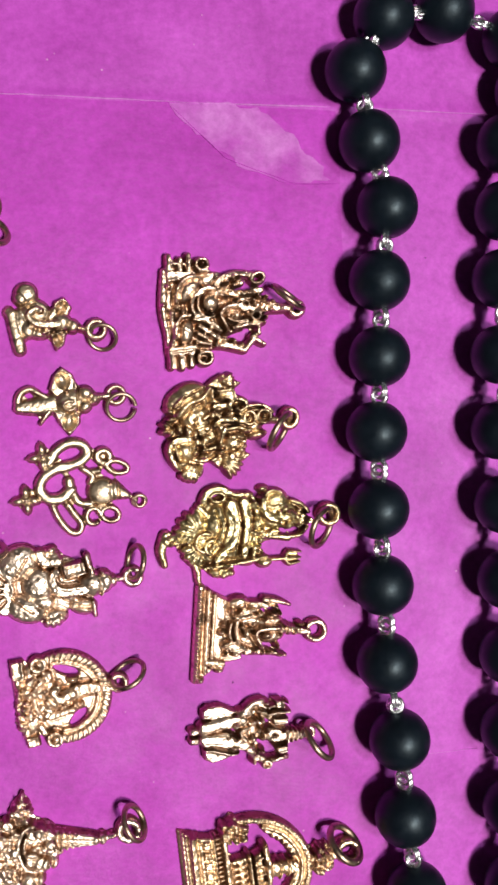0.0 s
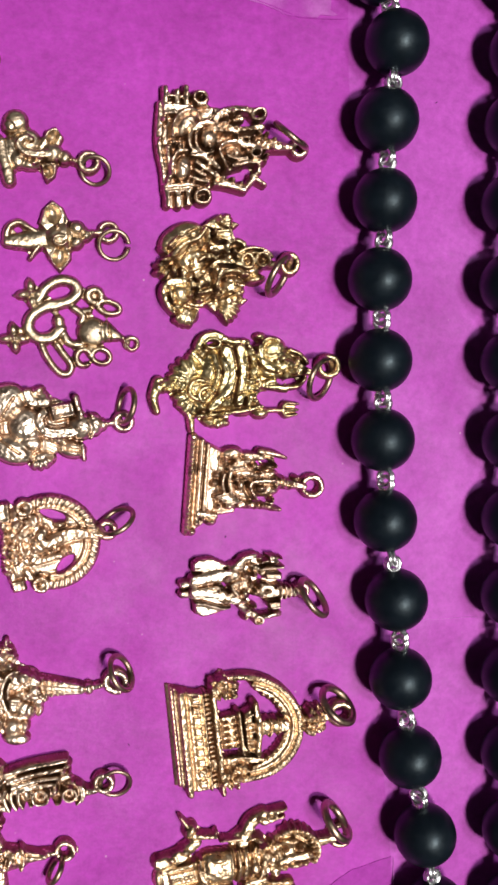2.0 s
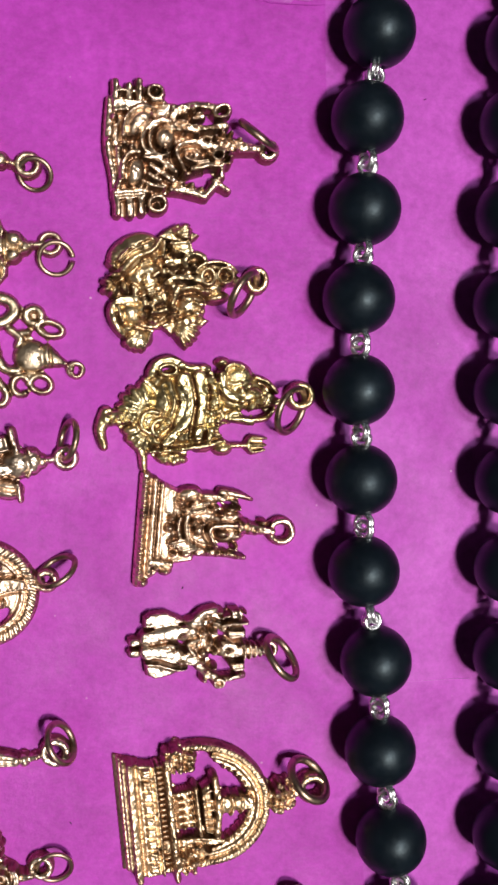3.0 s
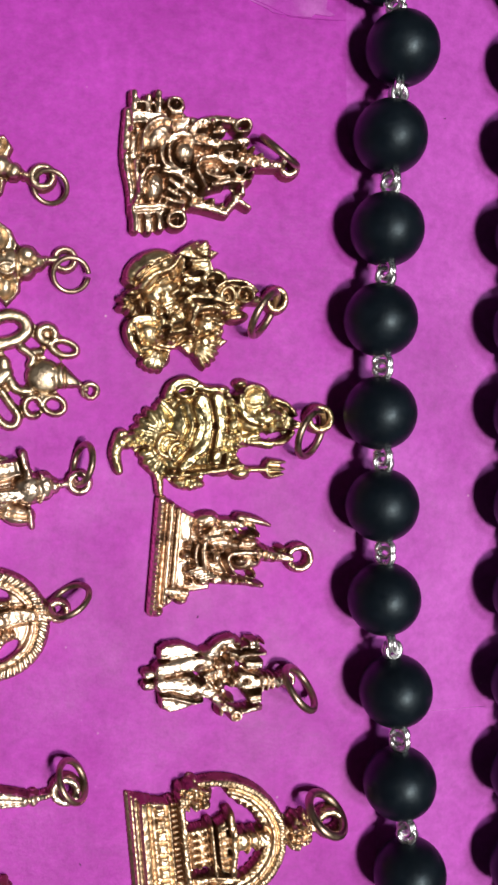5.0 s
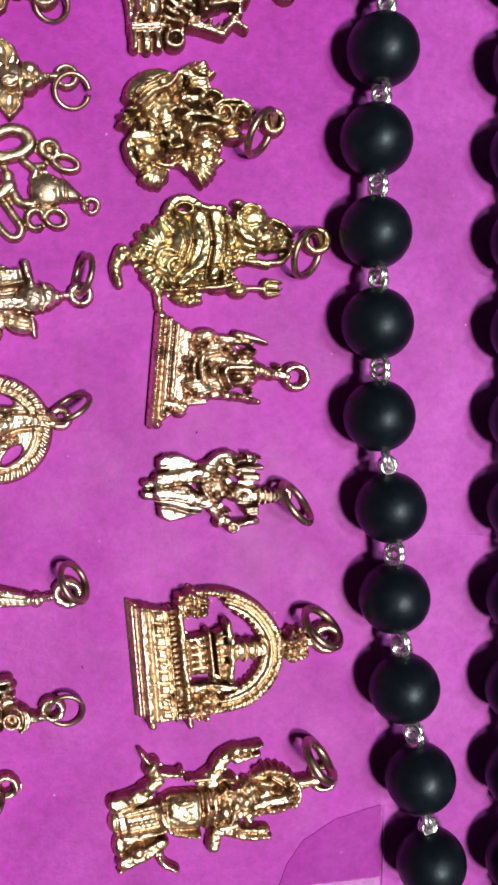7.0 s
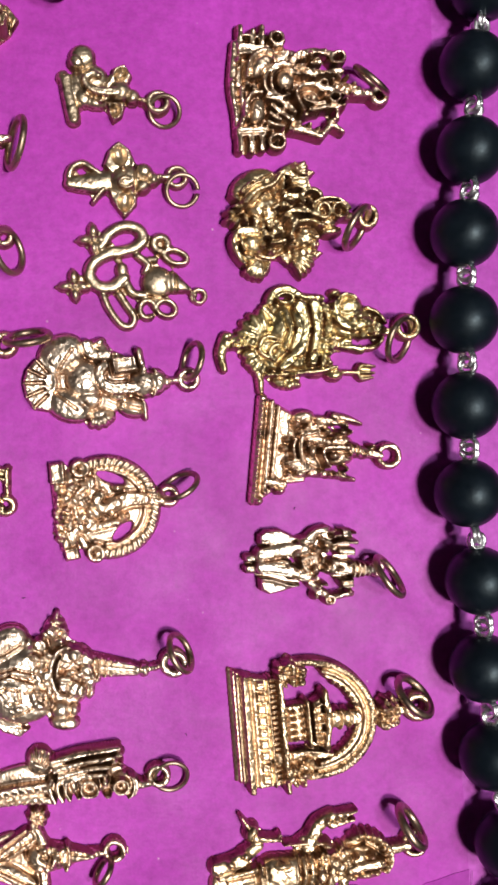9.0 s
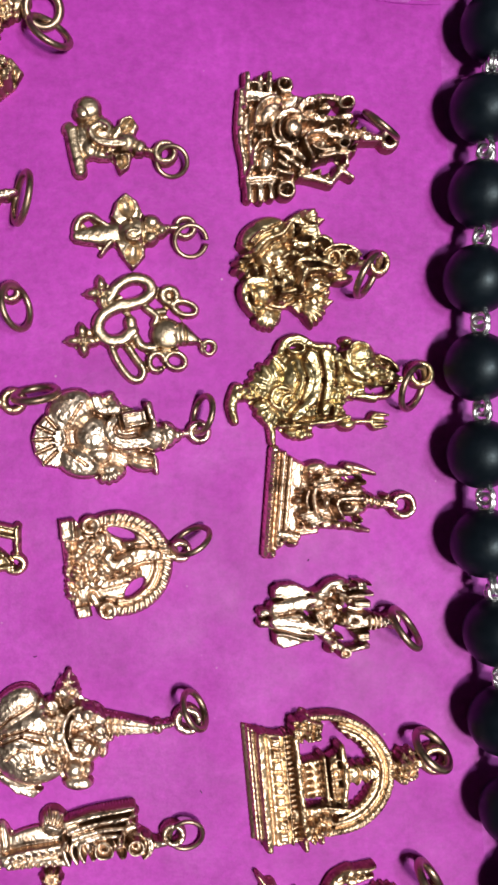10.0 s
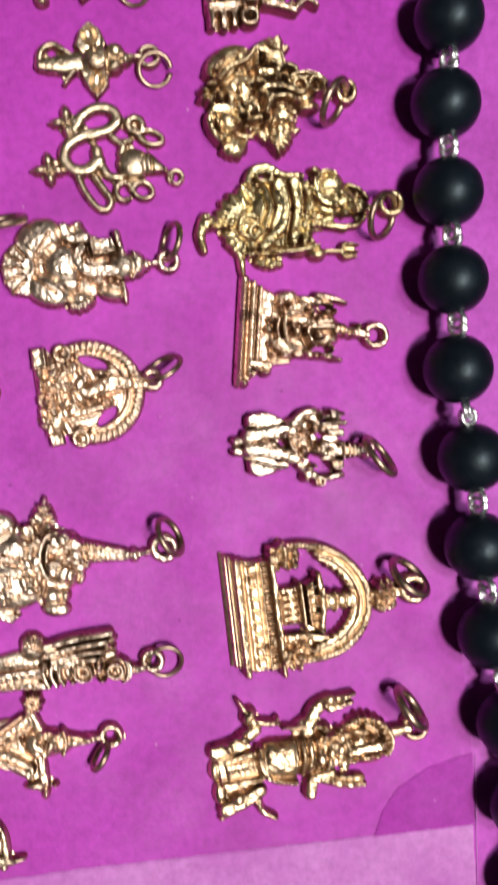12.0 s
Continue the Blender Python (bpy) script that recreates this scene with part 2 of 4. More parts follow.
def fold_line(name, ax, ay, bx, by, width, level, material):
    """A worn ridge where the paper was once folded, in millimetres."""
    r = random.Random(7)
    n = max(int(math.hypot(bx - ax, by - ay) / 1.5), 2)
    nx, ny = -(by - ay), bx - ax
    k = math.hypot(nx, ny)
    verts, faces = [], []
    for i in range(n + 1):
        t = i / n
        w = width * r.uniform(0.45, 1.0) * min(1.0, 0.15 + 6 * t, 0.15 + 6 * (1 - t))
        x, y = ax + (bx - ax) * t + r.uniform(-0.05, 0.05), ay + (by - ay) * t + r.uniform(-0.05, 0.05)
        z = level + float(waves(np.float64(x), np.float64(y)))
        for side, up in ((-1, 0.0), (0, 0.16), (1, 0.0)):
            verts.append(((x + side * w * nx / k) / 1000, (y + side * w * ny / k) / 1000, (z + up) / 1000))
        if i:
            for j in (0, 1):
                a = (i - 1) * 3 + j
                faces.append((a, a + 1, a + 4, a + 3))
    part(name, mesh_of(name, verts, faces, material), paper, "pale worn fold line in the paper")


fold_line("fold_line", -55.6, 90.4, -22.8, 90.8, 0.16, 0.06, PAPER_FADED)
fold_line("fold_line", -22.8, 90.8, 38.7, 91.9, 0.16, 0.06, PAPER_FADED)
fold_line("fold_line", 19.0, -24.3, 30.9, -24.4, 0.07, -0.2, PAPER_FADED)
fold_line("fold_line", -66.1, -79.5, 15.1, -77.6, 0.12, 0.12, PAPER_FADED)
fold_line("fold_line", 15.3, -66.4, 15.2, -90.2, 0.12, 0.12, PAPER_FADED)
fold_line("fold_line", -22.8, 89.8, -13.9, 81.6, 0.07, 0.12, PAPER_DEEP)
fold_line("fold_line", -13.9, 81.6, -1.7, 77.6, 0.10, 0.12, PAPER_DEEP)
fold_line("fold_line", -1.7, 77.6, 6.5, 78.0, 0.10, 0.12, PAPER_DEEP)



# ---- the necklace ----
def bead_mesh():
    """A turned bead with a drilled dimple at each end of its bore (along y)."""
    rings, across = 30, 40
    verts, faces = [], []
    for i in range(rings + 1):
        a = math.pi * i / rings
        r = 5.3 * math.sin(a)
        y = 5.3 * math.cos(a)
        if r < 0.75:
            y -= math.copysign(0.5 * (1 - r / 0.75), y)
        for j in range(across):
            b = 2 * math.pi * j / across
            verts.append((max(r, 0.02) * math.cos(b) / 1000, y / 1000, max(r, 0.02) * math.sin(b) / 1000))
    for i in range(rings):
        for j in range(across):
            m = (j + 1) % across
            faces.append((i * across + j, i * across + m, (i + 1) * across + m, (i + 1) * across + j))
    return mesh_of("bead", verts, faces, BLACK)


def eye_mesh():
    """One wire eye: a loop of silver wire with a short stem into the bead (along -y)."""
    me = bmesh.new()
    loop = torus_mesh("loop", 0.0012, 0.00036, STEEL, 26, 9)
    me.from_mesh(loop)
    bmesh.ops.translate(me, verts=me.verts[:], vec=(0, 0, 0.00034))
    me.from_mesh(loop)
    bmesh.ops.translate(me, verts=me.verts[-len(loop.vertices):], vec=(0, 0.00006, -0.00034))
    bpy.data.meshes.remove(loop)
    bmesh.ops.create_cone(me, cap_ends=True, segments=10, radius1=0.00028, radius2=0.00028, depth=0.0014,
                          matrix=Matrix.Translation((0, -0.0014, 0)) @ pose(0, 0, 0, 90))
    for k in range(2):
        bmesh.ops.create_cone(me, cap_ends=True, segments=14, radius1=0.00055, radius2=0.00055, depth=0.0003,
                              matrix=Matrix.Translation((0, -0.00105 - 0.00036 * k, 0)) @ pose(0, 0, 0, 90))
    out = bpy.data.meshes.new("wire_eye")
    me.to_mesh(out)
    me.free()
    out.polygons.foreach_set("use_smooth", [True] * len(out.polygons))
    out.materials.append(STEEL)
    return out


BEAD, EYE = bead_mesh(), eye_mesh()
rng = random.Random(4)
necklace = tagged(new("necklace"), "necklace of matte black round beads on silver wire links", "necklace")


def string_beads(course, last_link=True):
    """Beads at the given places in millimetres, with two linked wire eyes between neighbours."""
    for k, (x, y) in enumerate(course):
        before = course[max(k - 1, 0)]
        after = course[min(k + 1, len(course) - 1)]
        turn = math.degrees(math.atan2(after[1] - before[1], after[0] - before[0])) - 90
        part("bead", BEAD, necklace, "", pose(x / 1000, y / 1000, 0.0055, rng.uniform(-4, 4), rng.uniform(0, 360), turn + rng.uniform(-5, 5)))
        if k + 1 < len(course):
            nx, ny = course[k + 1]
            d = math.hypot(nx - x, ny - y)
            ux, uy = (nx - x) / d, (ny - y) / d
            along = math.degrees(math.atan2(uy, ux)) - 90
            mx, my = (x + nx) / 2, (y + ny) / 2
            roll = rng.choice((35, 65, 80, 110, 50, 130))
            off = 0.55
            part("wire_eye", EYE, necklace, "silver wire loop", pose((mx - ux * off) / 1000, (my - uy * off) / 1000, 0.0062, 0, 0, along) @ pose(0, 0, 0, 0, roll, 0))
            part("wire_eye", EYE, necklace, "silver wire loop", pose((mx + ux * off) / 1000, (my + uy * off) / 1000, 0.0062, 0, 0, along + 180) @ pose(0, 0, 0, 0, roll + 80, 0))


STRAND = []
for x, y in ((24.6, 107.4), (13.4, 105.4), (8.1, 96.0), (10.3, 84.1), (13.3, 72.8), (11.6, 60.2), (11.3, 47.1), (10.5, 34.2), (10.6, 20.9), (11.1, 7.7), (11.6, -5.8), (13.6, -19.3), (14.4, -32.8), (16.2, -46.4), (19.0, -60.2), (21.0, -73.3), (22.7, -86.7), (24.1, -100.1), (25.2, -113.5)):
    STRAND.append((x, y))
LOOP = []
for x, y in ((37.0, 103.6), (39.2, 94.4), (35.5, 84.9), (34.8, 72.9), (34.1, 60.8), (33.6, 47.4), (33.4, 33.9), (33.7, 20.8), (34.0, 7.3), (34.1, -6.1), (34.1, -19.6), (34.3, -33.5), (34.4, -47.4), (34.7, -60.8), (35.0, -74.2), (35.3, -87.6), (35.6, -101.0), (35.9, -114.4), (36.2, -127.8)):
    LOOP.append((x + 0.6, y))
string_beads(LOOP[::-1] + STRAND)


# ---- cast pendants ----
def bent(pts, parts=6):
    """A smooth way through the points."""
    p = [pts[0], *pts, pts[-1]]
    out = [pts[0]]
    for k in range(1, len(p) - 2):
        a, b, c, d = (np.array(q, float) for q in p[k - 1:k + 3])
        for i in range(1, parts + 1):
            t = i / parts
            out.append(tuple(0.5 * (2 * b + (c - a) * t + (2 * a - 5 * b + 4 * c - d) * t * t + (3 * b - a - 3 * c + d) * t ** 3)))
    return out


def spread(mask, n):
    """A mask grown by n cells all round."""
    out = mask
    for k in range(n):
        out = out | np.roll(out, 1, 0) | np.roll(out, -1, 0) | np.roll(out, 1, 1) | np.roll(out, -1, 1)
        if k % 2:
            out = out | np.roll(np.roll(out, 1, 0), 1, 1) | np.roll(np.roll(out, -1, 0), -1, 1)
    return out


class Relief:
    """A cast relief, sketched in drawing units (y downwards) as a height over the paper."""

    def __init__(self, x0, y0, x1, y1, step=1.0, seed=1, busy=0.55):
        self.busy = busy
        self.x0, self.y0, self.step = x0, y0, step
        self.x = np.arange(x0, x1 + step, step)
        self.y = np.arange(y0, y1 + step, step)
        self.z = np.full((len(self.y), len(self.x)), -1.0)
        self.void = np.zeros(self.z.shape, bool)
        self.rng = np.random.RandomState(seed)

    def window(self, xa, ya, xb, yb):
        i0, i1 = max(int((xa - self.x0) / self.step), 0), int((xb - self.x0) / self.step) + 2
        j0, j1 = max(int((ya - self.y0) / self.step), 0), int((yb - self.y0) / self.step) + 2
        gx, gy = np.meshgrid(self.x[i0:i1], self.y[j0:j1])
        return (slice(j0, j1), slice(i0, i1)), gx, gy

    def height(self, x, y):
        i, j = int(round((x - self.x0) / self.step)), int(round((y - self.y0) / self.step))
        if 0 <= j < self.z.shape[0] and 0 <= i < self.z.shape[1]:
            return float(self.z[j, i])
        return -1.0

    def blob(self, x, y, rx, ry, top, turn=0.0, low=None):
        """A dome; low: the height of its rim."""
        r = max(rx, ry)
        w, gx, gy = self.window(x - r, y - r, x + r, y + r)
        if gx.size == 0:
            return self
        c, s = math.cos(radians(turn)), math.sin(radians(turn))
        u, v = ((gx - x) * c + (gy - y) * s) / rx, (-(gx - x) * s + (gy - y) * c) / ry
        d = u * u + v * v
        low = top * 0.35 if low is None else low
        z = np.where(d < 1, low + (top - low) * np.sqrt(np.clip(1 - d, 0, 1)), -1)
        self.z[w] = np.maximum(self.z[w], z)
        return self

    def tube(self, r, top, *way, end=None):
        """A half-round bar along a way of x, y pairs, tapering to radius end."""
        pts = [(way[k], way[k + 1]) for k in range(0, len(way), 2)]
        end = r if end is None else end
        if len(pts) > 2:
            pts = bent(pts)
        n = len(pts) - 1
        for k in range(n):
            (ax, ay), (bx, by) = pts[k], pts[k + 1]
            ra, rb = r + (end - r) * k / n, r + (end - r) * (k + 1) / n
            m = max(ra, rb)
            w, gx, gy = self.window(min(ax, bx) - m, min(ay, by) - m, max(ax, bx) + m, max(ay, by) + m)
            if gx.size == 0:
                continue
            dx, dy = bx - ax, by - ay
            t = np.clip(((gx - ax) * dx + (gy - ay) * dy) / (dx * dx + dy * dy + 1e-9), 0, 1)
            rr = ra + (rb - ra) * t
            d = np.hypot(gx - ax - t * dx, gy - ay - t * dy)
            z = np.where(d < rr, top - rr * 0.9 + 0.9 * np.sqrt(np.clip(rr * rr - d * d, 0, None)), -1)
            self.z[w] = np.maximum(self.z[w], z)
        return self

    def arc(self, x, y, rx, ry, a0, a1, r, top, turn=0.0, n=20):
        """A bar bent along an ellipse; angles in degrees, clockwise from the right."""
        c, s = math.cos(radians(turn)), math.sin(radians(turn))
        way = []
        for k in range(n + 1):
            a = radians(a0 + (a1 - a0) * k / n)
            u, v = rx * math.cos(a), ry * math.sin(a)
            way += [x + u * c - v * s, y + u * s + v * c]
        if a1 - a0 >= 360 and min(rx, ry) > r:
            w, gx, gy = self.window(x - rx, y - ry, x + rx, y + ry)
            self.void[w] |= ((gx - x) / (rx - r)) ** 2 + ((gy - y) / (ry - r)) ** 2 < 1
        return self.tube(r * 0.94, top, *way)

    def rope(self, x, y, rx, ry, a0, a1, r, top, n=24):
        """A twisted or beaded bar along an ellipse."""
        self.arc(x, y, rx, ry, a0, a1, r, top, n=n)
        for k in range(n + 1):
            a = radians(a0 + (a1 - a0) * k / n)
            self.blob(x + rx * math.cos(a), y + ry * math.sin(a), r * 0.95, r * 0.42, top + 2.2, math.degrees(a) + 28, top - 3)
        return self

    def plate(self, top, *way, soft=4.0):
        """A flat piece with a rounded rim inside a convex or nearly convex outline."""
        pts = np.array(way, float).reshape(-1, 2)
        w, gx, gy = self.window(*pts.min(0), *pts.max(0))
        inside = np.zeros(gx.shape, bool)
        near = np.full(gx.shape, 1e9)
        for k in range(len(pts)):
            (ax, ay), (bx, by) = pts[k], pts[(k + 1) % len(pts)]
            cross = (ay > gy) != (by > gy)
            at = (bx - ax) * (gy - ay) / (by - ay if by != ay else 1e-9) + ax
            inside ^= cross & (gx < at)
            t = np.clip(((gx - ax) * (bx - ax) + (gy - ay) * (by - ay)) / ((bx - ax) ** 2 + (by - ay) ** 2), 0, 1)
            near = np.minimum(near, np.hypot(gx - ax - t * (bx - ax), gy - ay - t * (by - ay)))
        q = np.clip(near / soft, 0, 1)
        self.z[w] = np.maximum(self.z[w], np.where(inside, top - 3 * (1 - np.sqrt(1 - (1 - q) ** 2)), -1))
        return self

    def studs(self, x, y, rx, ry, n, r, rise, turn=0.0, grow=True):
        """Small raised ornaments strewn over an oval."""
        for k in range(n):
            a, d = self.rng.uniform(0, 2 * math.pi), math.sqrt(self.rng.uniform(0, 1))
            u, v = rx * d * math.cos(a), ry * d * math.sin(a)
            c, s = math.cos(radians(turn)), math.sin(radians(turn))
            px, py = x + u * c - v * s, y + u * s + v * c
            base = self.height(px, py)
            if base < 0 and not grow:
                continue
            base = max(base, 8.0)
            q = r * self.rng.uniform(0.8, 1.7)
            self.blob(px, py, q, q * self.rng.uniform(0.55, 1.0), base + rise, self.rng.uniform(0, 180), base - 2)
        return self

    def row(self, n, r, rise, ax, ay, bx, by):
        """A row of pearls from a to b on what is there."""
        for k in range(n):
            t = (k + 0.5) / n
            px, py = ax + (bx - ax) * t, ay + (by - ay) * t
            base = max(self.height(px, py), 6.0)
            self.blob(px, py, r, r, base + rise, 0, base - 2)
        return self

    def groove(self, width, depth, *way):
        """A cut line along a way."""
        pts = [(way[k], way[k + 1]) for k in range(0, len(way), 2)]
        for (ax, ay), (bx, by) in zip(pts, pts[1:]):
            w, gx, gy = self.window(min(ax, bx) - width, min(ay, by) - width, max(ax, bx) + width, max(ay, by) + width)
            if gx.size == 0:
                continue
            dx, dy = bx - ax, by - ay
            t = np.clip(((gx - ax) * dx + (gy - ay) * dy) / (dx * dx + dy * dy + 1e-9), 0, 1)
            d = np.hypot(gx - ax - t * dx, gy - ay - t * dy)
            self.z[w] = np.where(self.z[w] > 2, np.maximum(self.z[w] - depth * np.clip(1 - d / width, 0, 1), 2), self.z[w])
        return self

    def dish(self, x, y, rx, ry, depth, turn=0.0):
        """A hollow pressed into what is there."""
        r = max(rx, ry)
        w, gx, gy = self.window(x - r, y - r, x + r, y + r)
        c, s = math.cos(radians(turn)), math.sin(radians(turn))
        u, v = ((gx - x) * c + (gy - y) * s) / rx, (-(gx - x) * s + (gy - y) * c) / ry
        cut = depth * np.clip(1 - u * u - v * v, 0, 1)
        self.z[w] = np.where(self.z[w] > 2, np.maximum(self.z[w] - cut, 3), self.z[w])
        return self

    def fan(self, x, y, r0, r1, a0, a1, n, r, top, drop=0.0):
        """Leaf-shaped ribs spreading from a point."""
        for k in range(n):
            a = radians(a0 + (a1 - a0) * k / max(n - 1, 1))
            m = (r0 + r1) / 2
            self.blob(x + m * math.cos(a), y + m * math.sin(a), (r1 - r0) / 2 + r * 0.4, r * 1.15, top + 2, math.degrees(a), top * 0.45)
        return self

    def hole(self, x, y, rx, ry, turn=0.0):
        r = max(rx, ry)
        w, gx, gy = self.window(x - r, y - r, x + r, y + r)
        c, s = math.cos(radians(turn)), math.sin(radians(turn))
        u, v = ((gx - x) * c + (gy - y) * s) / rx, (-(gx - x) * s + (gy - y) * c) / ry
        self.z[w] = np.where(u * u + v * v < 1, -1, self.z[w])
        self.void[w] |= u * u + v * v < 1
        return self

    def mesh(self, name, material, spot):
        """The relief as one cast mesh; spot: where its drawing lies on the paper."""
        ax, ay, X, Y, exx, exy, eyx, eyy = spot
        z = np.pad(self.z, 2, constant_values=-1.0)
        # narrow gaps are webbed with thin metal, outlines are full, thin burrs filed off
        solid = z > 0
        void = np.pad(self.void, 2, constant_values=False)
        grown = spread(solid, 4)
        web = ~spread(~grown, 4) & ~solid & ~void
        z = np.where(web, np.where(z > 0, z, 9.0), z)
        wide = z.copy()
        for dj, di in ((-1, 0), (1, 0), (0, -1), (0, 1)):
            wide = np.maximum(wide, np.roll(np.roll(z, dj, 0), di, 1))
        z = np.where(z > 0, z, wide)
        z[[0, 1, -1, -2], :] = -1
        z[:, [0, 1, -1, -2]] = -1
        solid = z > 0
        mass = solid * 1.0
        for axis in (0, 1):
            mass = sum(np.roll(mass, k, axis) for k in (-2, -1, 0, 1, 2))
        z = np.where(solid & (mass < 9), -1.0, z)
        solid = z > 0
        body = np.where(solid, z, 0)
        total, count = np.zeros_like(body), np.zeros_like(body)
        for dj in (-1, 0, 1):
            for di in (-1, 0, 1):
                k = 4.0 if dj == di == 0 else 1.0
                total += k * np.roll(np.roll(body, dj, 0), di, 1)
                count += k * np.roll(np.roll(solid * 1.0, dj, 0), di, 1)
        smooth = np.where(solid, total / np.maximum(count, 1), 0)
        near = sum((2.0 if i == j == 0 else 1.0) * np.roll(np.roll(smooth, j, 0), i, 1) for j in (-1, 0, 1) for i in (-1, 0, 1))
        many = sum((2.0 if i == j == 0 else 1.0) * np.roll(np.roll(solid * 1.0, j, 0), i, 1) for j in (-1, 0, 1) for i in (-1, 0, 1))
        smooth = np.where(solid, near / np.maximum(many, 1), 0)
        wide, span = np.where(solid, smooth, 0), np.where(solid, 1.0, 0)
        for axis in (0, 1):
            wide = sum(np.roll(wide, k, axis) for k in range(-8, 9))
            span = sum(np.roll(span, k, axis) for k in range(-8, 9))
        smooth = np.where(solid, np.clip(smooth + 0.75 * (smooth - wide / np.maximum(span, 1)), 3, None), 0)
        grain = self.rng.normal(0, 1, z.shape)
        grain = (grain + np.roll(grain, 1, 0) + np.roll(grain, 1, 1) + np.roll(np.roll(grain, 1, 0), 1, 1)) / 4
        chased = self.rng.normal(0, 1, z.shape)
        for axis in (0, 1):
            for k in (1, 2):
                chased = (chased + np.roll(chased, k, axis) + np.roll(chased, -k, axis)) / 3
        chased = chased / chased.std()
        high = np.clip((smooth - 12) / 16, 0, 1)
        smooth = np.where(solid, np.maximum(smooth + 0.18 * grain + self.busy * high * chased, 1), 0)
        depth, inner = np.zeros(z.shape), solid.copy()
        for ring in range(7):
            depth += inner
            inner = inner & np.roll(inner, 1, 0) & np.roll(inner, -1, 0) & np.roll(inner, 1, 1) & np.roll(inner, -1, 1)
        smooth = smooth * (0.36 + 0.64 * np.sqrt(np.clip(1 - (1 - np.minimum(depth / 6.0, 1)) ** 2, 0, 1)))
        rim = solid.copy()
        for dj in (-1, 0, 1):
            for di in (-1, 0, 1):
                rim |= np.roll(np.roll(solid, dj, 0), di, 1)
        ny, nx = z.shape
        sx = self.x0 + (np.arange(nx) - 2) * self.step - ax
        sy = self.y0 + (np.arange(ny) - 2) * self.step - ay
        gx, gy = np.meshgrid(sx, sy)
        # the rim turns under the solid, as the back of a casting does
        unit = 0.5 * (exx - eyy)
        mass = solid * 1.0
        for axis in (0, 1):
            mass = sum(np.roll(mass, k, axis) for k in (-2, -1, 0, 1, 2))
        py, px = np.gradient(mass)
        slope = np.hypot(px, py) + 1e-6
        under = np.where(solid, 0.0, 0.4 * self.step)
        gx, gy = gx + under * px / slope, gy + under * py / slope
        wx, wy = exx * gx + eyx * gy, exy * gx + eyy * gy
        index = np.full(z.shape, -1)
        index[rim] = np.arange(rim.sum())
        verts = np.stack([wx[rim], wy[rim], 0.72 * unit * smooth[rim] + 0.12], -1) / 1000
        verts[smooth[rim] <= 0, 2] = -0.0001
        a, b, c, d = index[:-1, :-1], index[:-1, 1:], index[1:, 1:], index[1:, :-1]
        ok = (a >= 0) & (b >= 0) & (c >= 0) & (d >= 0)
        some = solid[:-1, :-1] | solid[:-1, 1:] | solid[1:, 1:] | solid[1:, :-1]
        ok &= some
        faces = np.stack([a[ok], d[ok], c[ok], b[ok]], -1)
        me = mesh_of(name, verts.tolist(), faces.tolist(), material)
        # raised faces keep the given metal; shade of steep flanks is painted in, by slope
        me.materials.append(FLANK_SHADE)
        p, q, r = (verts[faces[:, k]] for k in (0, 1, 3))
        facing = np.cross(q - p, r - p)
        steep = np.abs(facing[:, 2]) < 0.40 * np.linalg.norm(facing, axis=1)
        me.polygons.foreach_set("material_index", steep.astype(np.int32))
        me.update()
        return me


def pendant(label, relief, material, spot, name="pendant"):
    thing = tagged(new(name), label, "pendant", "cast metal pendants on the paper")
    ax, ay, X, Y = spot[:4]
    thing.matrix_basis = pose(X / 1000, Y / 1000, 0)
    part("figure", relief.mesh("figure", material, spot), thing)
    return thing


def jump_ring(thing, spot, x, y, a, b, turn, r, up=1, material=None, name="jump_ring", z=None, gap=0.0):
    """A wire ring seen as an oval of half-axes a and b; turn: of its long axis, in degrees downwards."""
    ax, ay, X, Y, exx, exy, eyx, eyy = spot
    unit = 0.5 * (exx - eyy) / 1000
    lean = math.degrees(math.acos(min(b / a, 1.0)))
    wx, wy = (exx * (x - ax) + eyx * (y - ay)) / 1000, (exy * (x - ax) + eyy * (y - ay)) / 1000
    high = unit * (r + (a * math.sin(radians(lean)) * 0.9 if z is None else 0)) if z is None else unit * z
    m = Matrix.Translation((wx, wy, max(high, unit * r) + 0.0001)) @ pose(0, 0, 0, 0, 0, -turn) @ pose(0, 0, 0, up * lean, 0, 0)
    part(name, torus_mesh(name, a * unit, r * unit, material or RING, gap=gap), thing, "" if material else "darkened bronze wire ring", m)


# seated figure on a stool
S = (600, 250, -16.50, 55.71, 0.0866, 0.0045, -0.0004, -0.0842)
R = Relief(480, 120, 790, 390, seed=1)
R.blob(592, 250, 78, 76, 18, 0, 12).plate(20, 500, 172, 600, 176, 604, 332, 508, 334)
R.tube(8, 32, 500, 172, 496, 244, 506, 300, 509, 336).plate(38, 502, 172, 560, 176, 562, 190, 504, 196, soft=5)
for x, y in ((507, 143), (530, 150), (546, 142)): R.tube(6.5, 36, x, y, x, 174)
for x, y in ((511, 364), (532, 366), (551, 362)): R.tube(6.5, 36, x, y, x - 1, 330)
R.tube(6, 38, 508, 329, 558, 326).tube(4, 36, 510, 338, 556, 335).tube(4, 34, 506, 158, 546, 160)
R.arc(573, 161, 12, 11, 0, 340, 5, 38).blob(574, 160, 5, 5, 42).plate(36, 564, 168, 585, 168, 586, 178, 565, 180).arc(577, 349, 14, 13, 0, 350, 5, 38).blob(577, 349, 5, 5, 42)
R.blob(545, 212, 33, 19, 54, -45).tube(5, 46, 521, 236, 527, 204, 548, 187, 564, 190).blob(539, 295, 17, 28, 54, 6).tube(5, 48, 520, 306, 521, 280, 532, 265, 546, 264)
